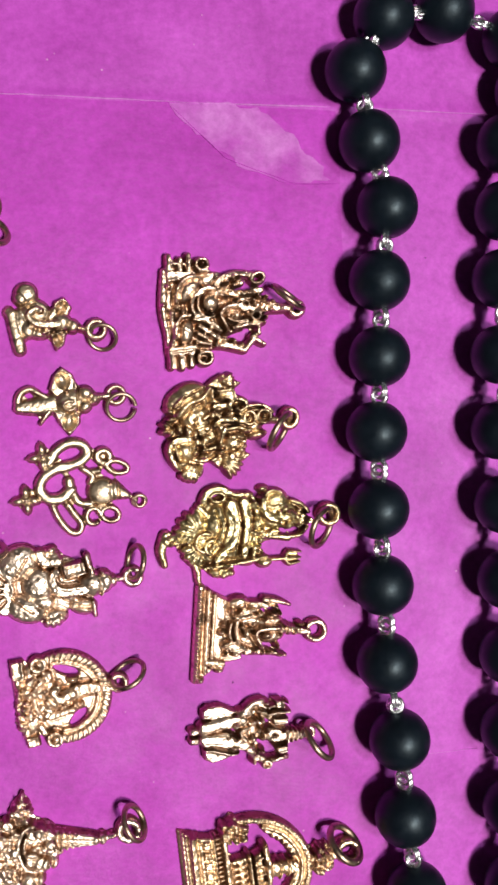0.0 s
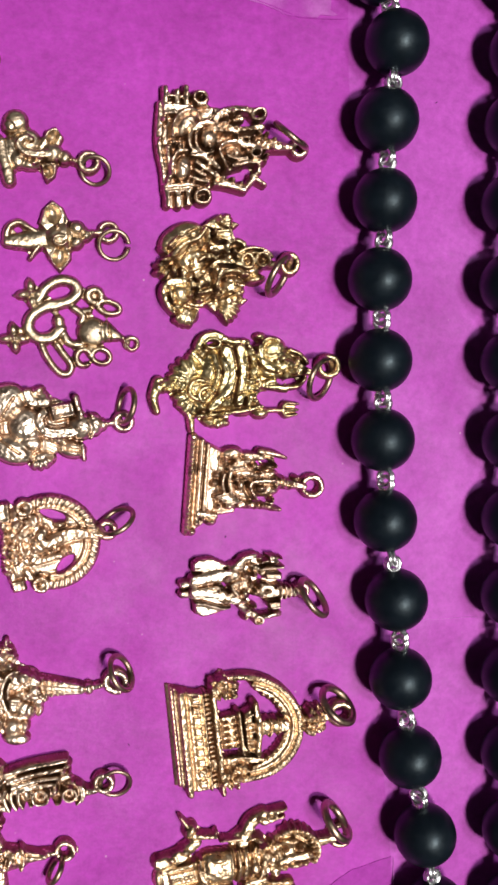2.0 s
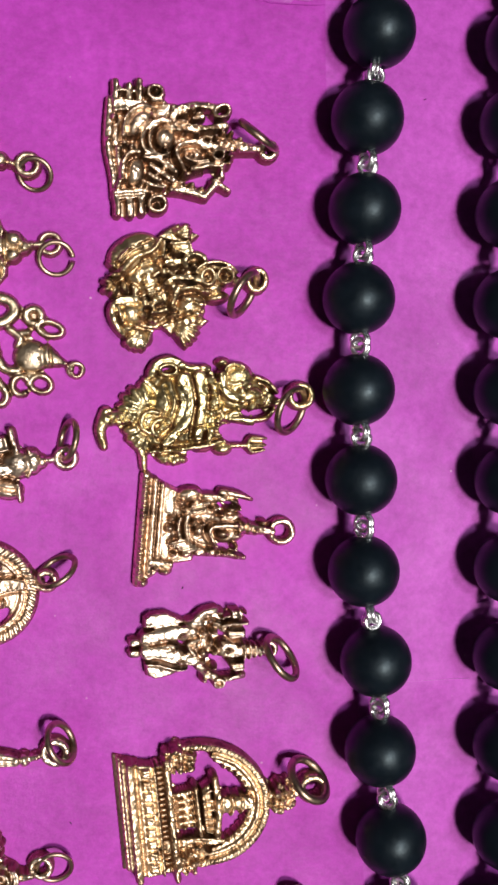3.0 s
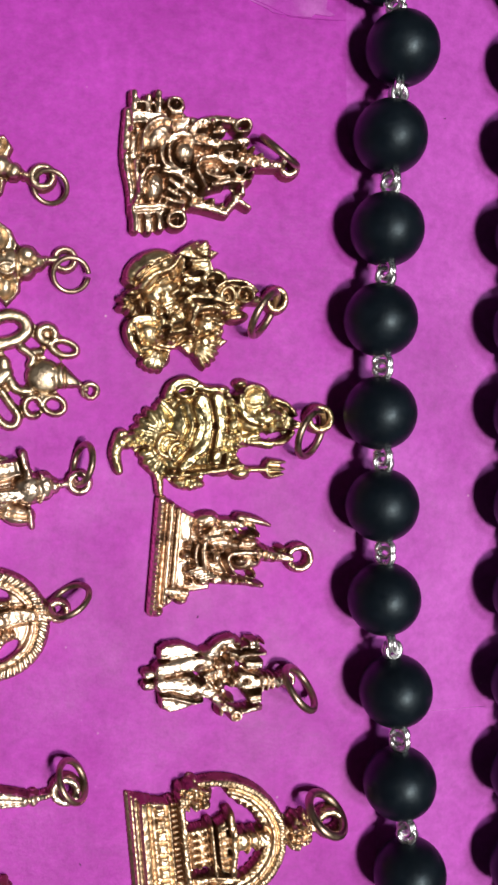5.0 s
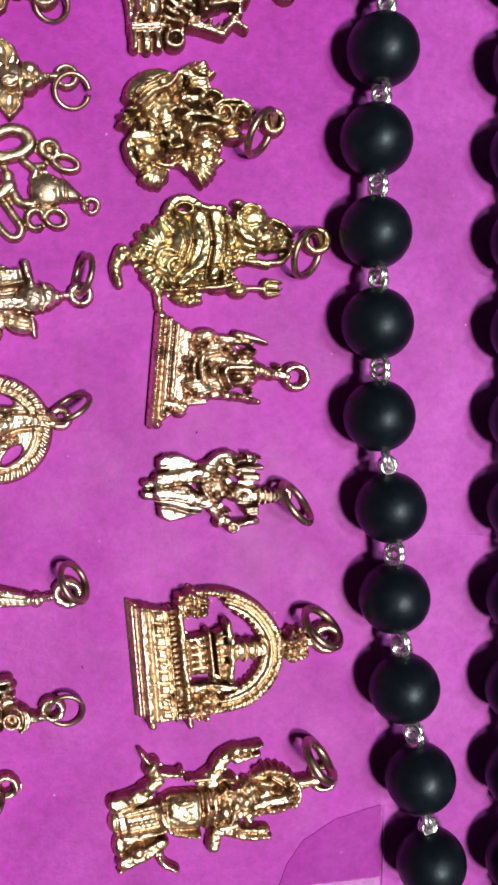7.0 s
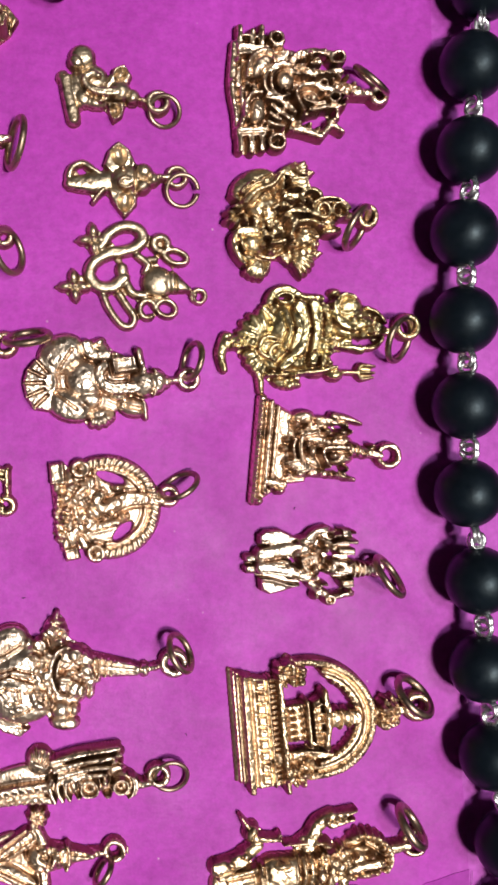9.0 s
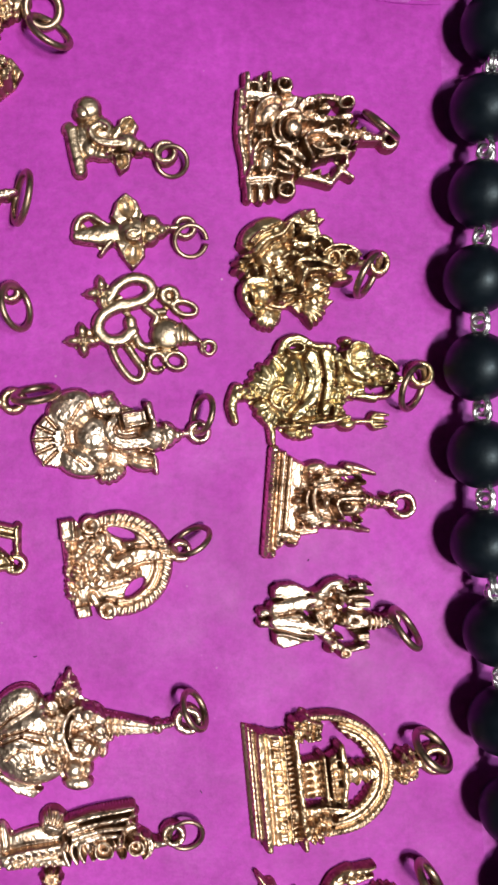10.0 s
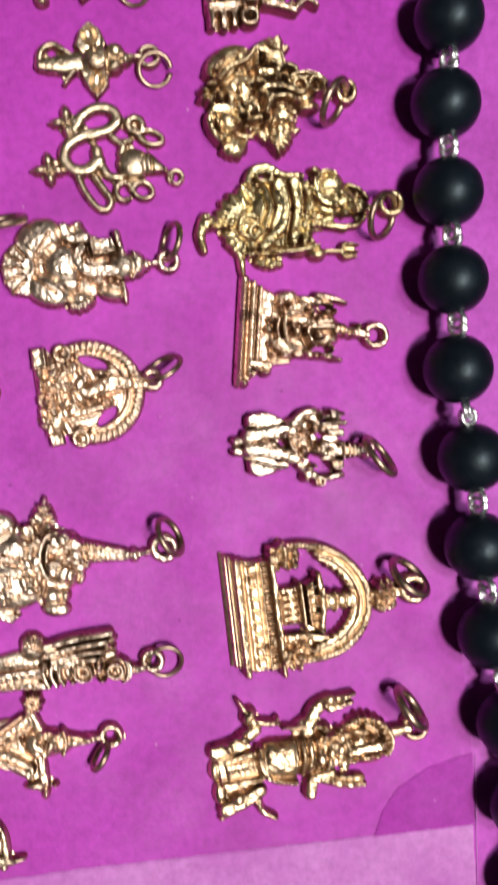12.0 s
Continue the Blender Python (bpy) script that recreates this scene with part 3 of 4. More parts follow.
R.blob(505, 203, 8, 9, 42).blob(497, 240, 8, 8, 36).blob(512, 258, 9, 11, 44).blob(534, 254, 8, 10, 44).blob(522, 246, 9, 7, 40).tube(5, 42, 512, 268, 516, 300, 512, 320)
R.blob(588, 238, 19, 23, 54).arc(584, 242, 33, 31, 95, 290, 5.5, 48).arc(584, 242, 22, 27, 60, 250, 4, 46).blob(589, 257, 8, 7, 52)
R.tube(6, 46, 556, 270, 580, 276, 606, 296).tube(6, 44, 566, 285, 588, 300, 604, 312).tube(5, 44, 562, 300, 580, 310).tube(5, 42, 560, 316, 586, 322).blob(586, 292, 8, 7, 50).blob(574, 303, 6, 6, 48).blob(600, 306, 7, 6, 48).blob(566, 330, 8, 6, 44)
R.tube(7, 42, 582, 208, 600, 220, 640, 222, 690, 218).row(8, 4, 4, 600, 214, 690, 226).blob(620, 226, 8, 7, 46).blob(640, 232, 8, 6, 46)
R.tube(8, 40, 598, 208, 612, 192, 640, 182, 674, 186).blob(616, 212, 14, 7, 46, 5).blob(620, 198, 9, 7, 46).blob(634, 188, 7, 9, 44).blob(660, 182, 7, 9, 44).blob(645, 198, 10, 6, 42).blob(672, 194, 8, 8, 42).arc(684, 193, 13, 10, 0, 360, 5, 42, -25).hole(658, 210, 18, 6).tube(5, 38, 636, 206, 652, 203)
R.blob(632, 262, 26, 26, 42).tube(6.5, 56, 684, 262, 664, 254, 640, 249, 618, 252, 607, 264, 612, 280, 620, 298, end=4).blob(632, 268, 9, 8, 48).tube(4, 48, 622, 272, 640, 280, 660, 278)
R.arc(655, 250, 9, 9, 0, 340, 3.5, 54).blob(655, 250, 4, 4, 54).arc(676, 270, 9, 8, 0, 340, 3.5, 52).blob(664, 266, 10, 8, 50).blob(682, 250, 14, 16, 48).tube(17, 44, 682, 250, 744, 257, end=8)
for x, y in ((672, 240), (684, 234), (698, 233), (688, 246), (702, 246), (714, 242), (694, 262), (708, 258), (722, 250), (731, 256), (698, 274), (694, 284)): R.blob(x, y, 6, 5, 54 - 0.12 * (x - 672), 30, 36)
R.tube(6, 50, 634, 292, 660, 286, 684, 285).tube(6, 46, 684, 286, 684, 304).tube(5, 40, 618, 300, 650, 294).hole(650, 304, 26, 6, -12)
R.tube(8, 42, 602, 324, 626, 328, 656, 337).tube(7, 42, 656, 337, 674, 316).tube(7, 42, 672, 312, 696, 328, end=5).blob(614, 316, 9, 8, 46).blob(634, 320, 7, 10, 46).blob(650, 326, 7, 8, 46).blob(678, 308, 8, 7, 44).blob(690, 324, 6, 5, 44)
R.arc(764, 258, 13, 13, 0, 360, 7.5, 35)
P = pendant("rose-gold cast pendant of a seated figure on a stool", R, ROSE, S)
jump_ring(P, S, 744, 236, 36, 13, 36, 6, -1)

# seated figure with raised arm
S = (590, 490, -17.47, 35.51, 0.0863, 0.0024, -0.0004, -0.0838)
R = Relief(468, 370, 790, 620, seed=2)
R.blob(580, 485, 82, 76, 22, 0, 14).blob(540, 432, 48, 34, 50, -28).blob(556, 470, 34, 30, 44)
R.tube(6, 56, 520, 462, 540, 440, 566, 430, 582, 412, end=4).tube(5, 56, 516, 446, 532, 430, 548, 424).groove(3, 9, 508, 452, 532, 428, 566, 410).groove(3, 7, 534, 468, 552, 446, 580, 432)
for x, y, a, q in ((505, 454, 215, 14), (507, 470, 170, 13), (516, 462, 100, 13), (496, 482, 200, 12), (496, 493, 165, 13), (506, 496, 120, 12), (522, 490, 70, 12), (540, 500, 80, 12)): R.blob(x, y, q, 7, 46, a, 22)
R.tube(10, 46, 540, 512, 514, 516, 503, 530, 508, 552, 520, 570, end=6).blob(534, 534, 24, 22, 50, 30).blob(550, 538, 11, 9, 56).tube(4, 50, 512, 524, 520, 548).blob(528, 560, 16, 12, 44)
R.fan(550, 562, 2, 36, 85, 135, 4, 9, 36).blob(562, 576, 10, 14, 38).row(6, 4, 4, 570, 562, 556, 592)
R.plate(36, 576, 406, 592, 392, 612, 381, 630, 392, 649, 401, 634, 414, 600, 412, soft=8).blob(612, 398, 14, 10, 48, 30).fan(606, 400, 6, 30, -35, 15, 4, 7, 42)
for k in range(4): R.tube(4, 50 - k, 598 + 6 * k, 418 + 4 * k, 630 + 2 * k, 416 + 6 * k)
R.tube(6, 48, 586, 416, 584, 436).tube(6, 44, 574, 420, 572, 442).blob(608, 428, 12, 9, 52).tube(7, 40, 594, 448, 622, 446).blob(600, 452, 14, 9, 44).blob(618, 464, 6, 5, 50).arc(640, 448, 18, 15, 150, 390, 6, 44).blob(638, 454, 8, 7, 42)
R.tube(7, 54, 652, 480, 628, 476, 604, 476, 590, 486, end=5).tube(6, 56, 602, 488, 606, 506, 600, 524, end=4).tube(5, 52, 612, 496, 640, 492, 652, 498).tube(4, 50, 570, 472, 588, 462, 600, 470)
R.blob(664, 478, 34, 30, 42).arc(661, 474, 11, 13, 0, 350, 4, 54).blob(661, 474, 5, 6, 52).arc(690, 472, 13, 13, 0, 350, 4, 54).blob(690, 472, 6, 6, 52).arc(676, 474, 36, 26, 200, 340, 4.5, 46).arc(674, 478, 30, 20, 200, 330, 3.5, 50).blob(680, 508, 22, 11, 42, -8).blob(660, 498, 12, 8, 48).tube(12, 40, 692, 476, 716, 480, end=8)
R.blob(632, 520, 28, 24, 44).plate(34, 582, 556, 600, 546, 640, 534, 666, 548, 650, 562, 622, 582, 600, 572, soft=8).fan(604, 552, 6, 48, -8, 62, 6, 7, 44).blob(604, 540, 11, 7, 54).blob(640, 540, 18, 6, 52, -8).blob(608, 568, 6, 9, 50)
R.row(6, 5, 6, 560, 496, 584, 530).row(5, 5, 6, 576, 492, 598, 540).row(5, 5, 5, 580, 548, 606, 524).tube(5, 48, 560, 520, 584, 514).tube(5, 48, 568, 534, 592, 530).blob(566, 546, 9, 8, 44).blob(592, 488, 8, 6, 50).blob(620, 510, 8, 6, 52).blob(640, 518, 7, 6, 50)
R.studs(578, 505, 44, 44, 30, 6, 5, 0, False).studs(636, 535, 30, 26, 12, 6, 5, 0, False).arc(747, 478, 15, 18, 0, 360, 7, 35)
P = pendant("antique gold cast pendant of a seated round-bellied figure", R, OLD_GOLD, S)
jump_ring(P, S, 721, 504, 40, 17, -58, 6.5, 1)

# standing figure with a trident
S = (640, 700, -13.22, 17.96, 0.0871, 0.0006, -0.0004, -0.0840)
R = Relief(470, 600, 860, 815, seed=3)
R.blob(625, 700, 85, 72, 24, 0, 16).tube(12, 30, 496, 706, 486, 735, 492, 764, end=7).tube(13, 34, 498, 716, 548, 708).studs(520, 714, 25, 12, 14, 4.5, 4)
R.fan(566, 705, 8, 52, 170, 255, 5, 11, 34).fan(566, 730, 8, 42, 100, 170, 4, 11, 32).blob(565, 720, 30, 26, 40).arc(570, 722, 18, 18, 0, 300, 4.5, 44)
R.tube(9, 26, 545, 752, 555, 775, 558, 802, end=6).blob(590, 740, 34, 26, 42, -20).arc(586, 732, 16, 14, 120, 330, 5, 46)
R.tube(8, 34, 568, 640, 578, 622, 602, 614, 630, 628, 662, 630).arc(597, 632, 14, 9, 0, 360, 4, 36).tube(7, 30, 560, 650, 575, 668)
R.blob(630, 695, 62, 66, 44)
R.blob(622, 692, 34, 60, 49, 12).tube(13, 51, 622, 648, 632, 685, 624, 722, 592, 758, end=8).tube(12, 51, 648, 644, 654, 690, 646, 748, end=8).tube(8, 47, 672, 652, 674, 700, 664, 752, end=6).groove(4, 10, 637, 648, 643, 690, 634, 748).groove(4, 9, 604, 648, 613, 688, 602, 728, 580, 752).groove(3, 7, 592, 660, 600, 690, 588, 722).groove(3, 8, 664, 650, 664, 700, 656, 752).groove(3, 7, 612, 742, 650, 728, 680, 728)
R.studs(668, 668, 14, 26, 10, 6, 5)
R.tube(4.5, 40, 566, 772, 640, 766, 690, 756).blob(592, 782, 16, 12, 30).blob(612, 786, 14, 12, 30).studs(600, 782, 30, 12, 14, 5, 4)
R.blob(655, 762, 22, 14, 34).blob(690, 768, 18, 14, 36).blob(668, 700, 25, 42, 40).studs(672, 715, 18, 34, 14, 7, 6)
R.blob(712, 642, 30, 26, 40).arc(708, 640, 18, 18, 60, 320, 5, 44).blob(690, 618, 14, 9, 30).blob(716, 670, 42, 32, 44).tube(10, 52, 742, 672, 712, 680, 690, 666, 686, 640, end=7)
R.fan(750, 678, 0, 20, 60, 300, 5, 6, 44).tube(22, 42, 745, 680, 784, 688, end=7).arc(738, 686, 46, 42, -80, -22, 5, 34).tube(5, 30, 738, 720, 764, 716, 778, 700).studs(738, 675, 26, 20, 12, 6, 5)
R.tube(7, 30, 700, 715, 740, 722).tube(5, 28, 704, 764, 732, 764).arc(745, 763, 12, 14, 110, 250, 4.5, 28).tube(4, 26, 744, 750, 765, 752, end=2).tube(4, 26, 735, 763, 764, 764, end=2).tube(4, 26, 744, 776, 762, 772, end=2)
R.tube(7, 30, 690, 715, 716, 705).hole(702, 737, 18, 12).arc(824, 677, 19, 19, 0, 360, 7, 35)
P = pendant("bright yellow-gold cast pendant of a standing figure with a trident", R, GOLD, S)
jump_ring(P, S, 804, 703, 40, 26, -65, 6, 1)

# figures on a wedge base with a cast ring
S = (650, 910, -12.45, 0.33, 0.0871, -0.0013, -0.0004, -0.0839)
R = Relief(525, 800, 830, 1025, seed=4)
R.plate(20, 570, 815, 612, 838, 640, 845, 662, 905, 640, 965, 600, 972, 556, 1005).tube(9, 27, 562, 816, 549, 1002).tube(5, 32, 578, 822, 566, 985).tube(4, 30, 589, 830, 578, 975)
R.row(22, 3.4, 4, 562, 818, 549, 1000).plate(24, 592, 832, 614, 842, 600, 960, 582, 970)
R.blob(640, 900, 44, 58, 26, 0, 16).blob(634, 848, 24, 15, 42, -8).blob(668, 856, 20, 13, 40).tube(10, 36, 690, 846, 716, 848, 740, 857, end=3).tube(8, 40, 660, 852, 690, 854).blob(706, 860, 14, 7, 42, 15)
R.blob(620, 862, 8, 9, 48).blob(644, 858, 9, 8, 48).blob(628, 874, 10, 8, 48).tube(5, 46, 634, 878, 658, 872).tube(5, 46, 638, 868, 664, 862).blob(676, 872, 10, 8, 46).blob(688, 884, 6, 6, 46).blob(704, 874, 10, 7, 46).blob(718, 872, 5, 7, 46).hole(702, 864, 9, 4, 10)
R.tube(6, 48, 630, 884, 626, 904, 630, 928, end=4).tube(4, 46, 618, 888, 614, 906, 618, 924).blob(600, 906, 10, 9, 44).blob(604, 890, 8, 7, 42).blob(648, 908, 10, 14, 54).blob(640, 896, 7, 7, 50).blob(656, 898, 7, 6, 52)
for k in range(4): R.tube(4, 46 - k, 600 + 8 * k, 932 + 5 * k, 626 + 8 * k, 926 + 5 * k)
R.blob(700, 906, 36, 30, 34).tube(5.5, 56, 712, 902, 690, 901, 670, 904, 666, 914, 672, 928, 678, 938, end=3.5).blob(690, 916, 14, 10, 46).blob(720, 904, 16, 15, 50).blob(724, 898, 6, 5, 56).blob(716, 914, 6, 6, 54).blob(734, 906, 9, 14, 48).tube(12, 40, 736, 908, 776, 914, end=6).blob(748, 912, 8, 10, 46).blob(760, 896, 8, 5, 40)
R.blob(628, 950, 12, 9, 44).blob(606, 952, 7, 6, 42).tube(9, 36, 650, 948, 690, 952, 728, 960, end=4).blob(664, 948, 6, 8, 44).blob(680, 952, 6, 8, 44).blob(692, 952, 8, 8, 46).blob(716, 958, 10, 6, 44).hole(690, 940, 14, 5, -12).blob(712, 940, 6, 8, 42)
R.tube(8, 34, 570, 966, 600, 972).blob(586, 962, 6, 5, 40).blob(594, 982, 12, 9, 40).blob(580, 976, 8, 6, 38).blob(556, 1002, 10, 9, 38).arc(793, 914, 19, 19, 0, 360, 7, 31)
P = pendant("rose-gold cast pendant of figures on a wedge base", R, ROSE, S)
jump_ring(P, S, 793, 914, 20, 20, 0, 5, 1, ROSE, "cast_ring")

# small standing figure
S = (640, 1110, -13.20, -16.50, 0.0868, -0.0030, -0.0004, -0.0836)
R = Relief(520, 1030, 840, 1200, seed=5)
R.tube(8, 34, 537, 1107, 560, 1105).tube(8, 34, 537, 1127, 560, 1125).blob(562, 1116, 14, 18, 28)
R.plate(38, 556, 1082, 556, 1064, 566, 1056, 592, 1053, 626, 1068, 606, 1080, soft=5).plate(38, 557, 1140, 580, 1142, 606, 1150, 632, 1152, 600, 1165, 576, 1171, 560, 1164, soft=5)
R.tube(15, 46, 562, 1100, 600, 1090, 634, 1088, end=13).tube(14, 48, 562, 1122, 596, 1124, 640, 1136, end=12).blob(592, 1112, 26, 12, 50, 8).groove(3, 9, 566, 1110, 600, 1104, 640, 1112).groove(3, 8, 570, 1134, 606, 1140)
R.blob(622, 1094, 14, 9, 56, -12).blob(606, 1118, 7, 8, 54).blob(622, 1124, 8, 6, 54).blob(618, 1138, 11, 7, 52).tube(4, 54, 628, 1106, 646, 1098).tube(4, 54, 630, 1112, 640, 1126)
R.blob(652, 1112, 24, 30, 40).blob(640, 1110, 9, 9, 54).blob(654, 1122, 9, 12, 54).blob(652, 1138, 9, 8, 52).blob(666, 1106, 7, 10, 52).blob(674, 1122, 9, 8, 54)
R.blob(640, 1074, 22, 13, 40, -10).tube(8, 38, 640, 1072, 656, 1056, 676, 1050).blob(656, 1088, 11, 7, 52).blob(674, 1086, 8, 8, 52).blob(666, 1066, 8, 6, 44).blob(684, 1052, 9, 6, 46).plate(46, 700, 1046, 718, 1047, 722, 1064, 704, 1064, soft=4).blob(728, 1054, 4, 4, 40).tube(5, 40, 690, 1062, 706, 1060)
R.tube(4.5, 44, 688, 1078, 704, 1071, 730, 1071).plate(48, 694, 1083, 728, 1082, 728, 1095, 696, 1097, soft=4).tube(7, 38, 676, 1074, 694, 1084).hole(698, 1066, 7, 3)
R.blob(692, 1118, 22, 17, 46).tube(14, 44, 700, 1120, 764, 1122, end=8).blob(700, 1120, 11, 7, 56).blob(684, 1112, 6, 6, 52).blob(718, 1112, 7, 6, 52)
for k in range(4): R.arc(724 + 10 * k, 1121, 3, 14 - 1.5 * k, -88, 88, 3, 50 - 2 * k)
R.plate(50, 696, 1140, 726, 1138, 727, 1154, 706, 1156, soft=4).tube(8, 40, 648, 1148, 666, 1164, 690, 1172).blob(662, 1156, 8, 7, 48).blob(674, 1150, 8, 5, 46).blob(658, 1172, 7, 9, 44).arc(683, 1178, 8, 7, 0, 360, 4, 46).blob(683, 1178, 5, 4, 44).tube(6, 42, 696, 1172, 724, 1166).blob(720, 1162, 8, 8, 46).hole(692, 1161, 12, 4, -8)
R.arc(772, 1120, 10, 11, 0, 360, 6, 33)
P = pendant("pale gold cast pendant of a small standing figure", R, PALE, S)
jump_ring(P, S, 789, 1131, 40, 17, 50, 6.5, -1)

# arched shrine
S = (640, 1400, -13.18, -40.89, 0.0866, -0.0056, -0.0004, -0.0833)
R = Relief(490, 1270, 890, 1560, seed=6)
for k in range(5): R.plate(10 + 7 * k, 503 + 6.2 * k, 1310 + 2 * k, 545, 1318, 566, 1524, 523 + 6.2 * k, 1516 + 2 * k, soft=5)
R.tube(7, 48, 531, 1322, 540, 1420, 550, 1528).plate(40, 540, 1320, 572, 1322, 592, 1518, 562, 1524, soft=3)
for k in range(9): R.plate(44.5, 549 + 2.1 * k, 1328 + 21 * k, 565 + 2.1 * k, 1328 + 21 * k, 567 + 2.1 * k, 1345 + 21 * k, 551 + 2.1 * k, 1345 + 21 * k, soft=5)
R.tube(3, 43, 571, 1322, 591, 1518).plate(26, 574, 1318, 600, 1318, 620, 1520, 592, 1522).tube(6, 50, 592, 1318, 614, 1526)
for k in range(20): R.tube(3, 34, 576 + k, 1326 + 9.6 * k, 588 + k, 1325 + 9.6 * k)
R.blob(615, 1312, 26, 24, 44).studs(615, 1312, 28, 26, 50, 5.5, 6).blob(637, 1490, 26, 24, 44).studs(637, 1490, 28, 26, 50, 5.5, 6)
R.rope(655, 1395, 112, 104, -108, 104, 9, 36, 58).arc(655, 1395, 98, 90, -80, 82, 6, 34).arc(655, 1395, 90, 82, -75, 78, 5, 30)
for k in range(15):
    a = radians(-62 + 124 * k / 14)
    R.blob(655 + 84 * math.cos(a), 1395 + 77 * math.sin(a), 7, 7, 30, 0, 18)
R.plate(38, 604, 1372, 642, 1364, 650, 1434, 612, 1440, soft=9)
for k in range(5): R.blob(618 + 1.6 * k, 1382 + 12.5 * k, 8, 6, 47, 8).blob(633 + 1.6 * k, 1378 + 13 * k, 6, 6, 46, 8)
R.tube(5, 50, 641, 1360, 651, 1440).plate(46, 650, 1364, 668, 1352, 678, 1446, 658, 1438, soft=7)
for k in range(5): R.tube(3, 50, 653 + 1.6 * k, 1372 + 14 * k, 670 + 1.6 * k, 1364 + 17 * k)
R.tube(7, 56, 674, 1344, 682, 1392, 680, 1442).tube(18, 52, 688, 1393, 732, 1386, end=13).arc(716, 1389, 7, 15, -80, 80, 2.5, 54).arc(700, 1391, 7, 17, -80, 80, 2.5, 56)
R.tube(14, 38, 600, 1470, 640, 1460, 690, 1458, end=6)
R.blob(795, 1380, 26, 30, 38).studs(795, 1380, 26, 30, 46, 5.5, 6).tube(12, 34, 775, 1380, 830, 1374, end=9).arc(851, 1368, 21, 21, 0, 360, 8.5, 37)
P = pendant("copper-gold cast pendant of an arched shrine with a pillar", R, COPPER, S)
jump_ring(P, S, 838, 1344, 40, 20, 38, 7.5, -1)

# standing figure with rayed hood
S = (540, 1340, -12.17, -64.54, 0.0879, -0.0069, -0.0020, -0.0862)
R = Relief(345, 1205, 770, 1460, seed=7)
R.blob(376, 1330, 12, 16, 24).blob(380, 1362, 12, 20, 22).blob(388, 1402, 12, 22, 24).tube(15, 36, 380, 1330, 415, 1316, 448, 1288, end=12).blob(402, 1320, 14, 12, 40).blob(428, 1304, 14, 12, 42).blob(437, 1266, 14, 19, 40, 20).tube(7, 34, 430, 1256, 417, 1238, end=3).tube(8, 37, 444, 1276, 486, 1275, end=5).tube(4, 34, 474, 1280, 487, 1267, end=3)
R.plate(22, 380, 1342, 455, 1322, 466, 1378, 392, 1396).tube(6, 31, 386, 1346, 456, 1330).tube(6, 31, 396, 1386, 466, 1372).plate(26, 396, 1352, 452, 1340, 458, 1364, 402, 1378, soft=6).row(7, 5, 3, 402, 1364, 456, 1352)
R.tube(14, 34, 398, 1430, 428, 1416, 458, 1396, end=12).blob(396, 1432, 13, 12, 33).blob(420, 1412, 16, 13, 38, -30).tube(8, 30, 452, 1402, 460, 1430, 484, 1443, end=6).blob(481, 1442, 9, 6, 31).tube(6, 26, 404, 1438, 390, 1446, end=4)
R.tube(38, 45, 482, 1343, 528, 1336, 562, 1328, end=30).blob(492, 1322, 26, 12, 45, -8).groove(5, 10, 520, 1296, 526, 1334, 522, 1376).groove(4, 8, 533, 1296, 539, 1330, 535, 1372).groove(4, 7, 548, 1298, 554, 1330, 550, 1366)
R.tube(6, 41, 456, 1322, 460, 1352, 480, 1376, 518, 1380).row(9, 4, 3, 456, 1326, 470, 1368).row(7, 4, 3, 474, 1372, 516, 1381)
R.blob(572, 1324, 26, 34, 44).studs(574, 1324, 22, 30, 12, 8, 6).arc(566, 1325, 12, 30, -80, 80, 4, 48).blob(602, 1318, 28, 34, 40).studs(602, 1318, 26, 28, 12, 8, 6)
R.tube(13, 36, 538, 1288, 554, 1252, 580, 1236).tube(10, 36, 575, 1238, 622, 1222, end=4).tube(8, 34, 580, 1250, 618, 1238, end=4).blob(570, 1242, 9, 12, 42, 20).blob(586, 1238, 8, 11, 42, 20).blob(601, 1234, 6, 9, 40, 20).tube(9, 30, 518, 1287, 548, 1264)
R.tube(3.5, 36, 495, 1284, 575, 1279).blob(570, 1283, 12, 9, 44)
R.blob(644, 1308, 54, 43, 30).arc(640, 1307, 50, 40, -118, 30, 6, 36).fan(640, 1308, 32, 52, -105, 28, 10, 5, 38).blob(628, 1312, 30, 23, 42).groove(4, 10, 598, 1290, 640, 1282, 672, 1300).tube(9, 48, 668, 1312, 638, 1318, 612, 1326).blob(622, 1302, 9, 7, 50).blob(650, 1300, 11, 7, 50).blob(640, 1334, 20, 10, 42).blob(618, 1340, 16, 10, 40).blob(662, 1332, 12, 9, 38)
R.tube(12, 34, 545, 1402, 552, 1376, 580, 1366).tube(10, 35, 565, 1374, 605, 1385, 640, 1383, end=6).tube(8, 33, 598, 1374, 638, 1372, end=5).blob(546, 1402, 13, 12, 32).blob(582, 1378, 10, 12, 41).blob(604, 1382, 8, 10, 40).blob(624, 1382, 7, 9, 39)
R.arc(735, 1282, 20, 20, 0, 360, 7, 26).tube(12, 34, 690, 1292, 722, 1284, end=8)
P = pendant("copper-gold cast pendant of a standing figure with rayed hood", R, COPPER, S)
jump_ring(P, S, 718, 1242, 38, 13, 52, 8, -1)

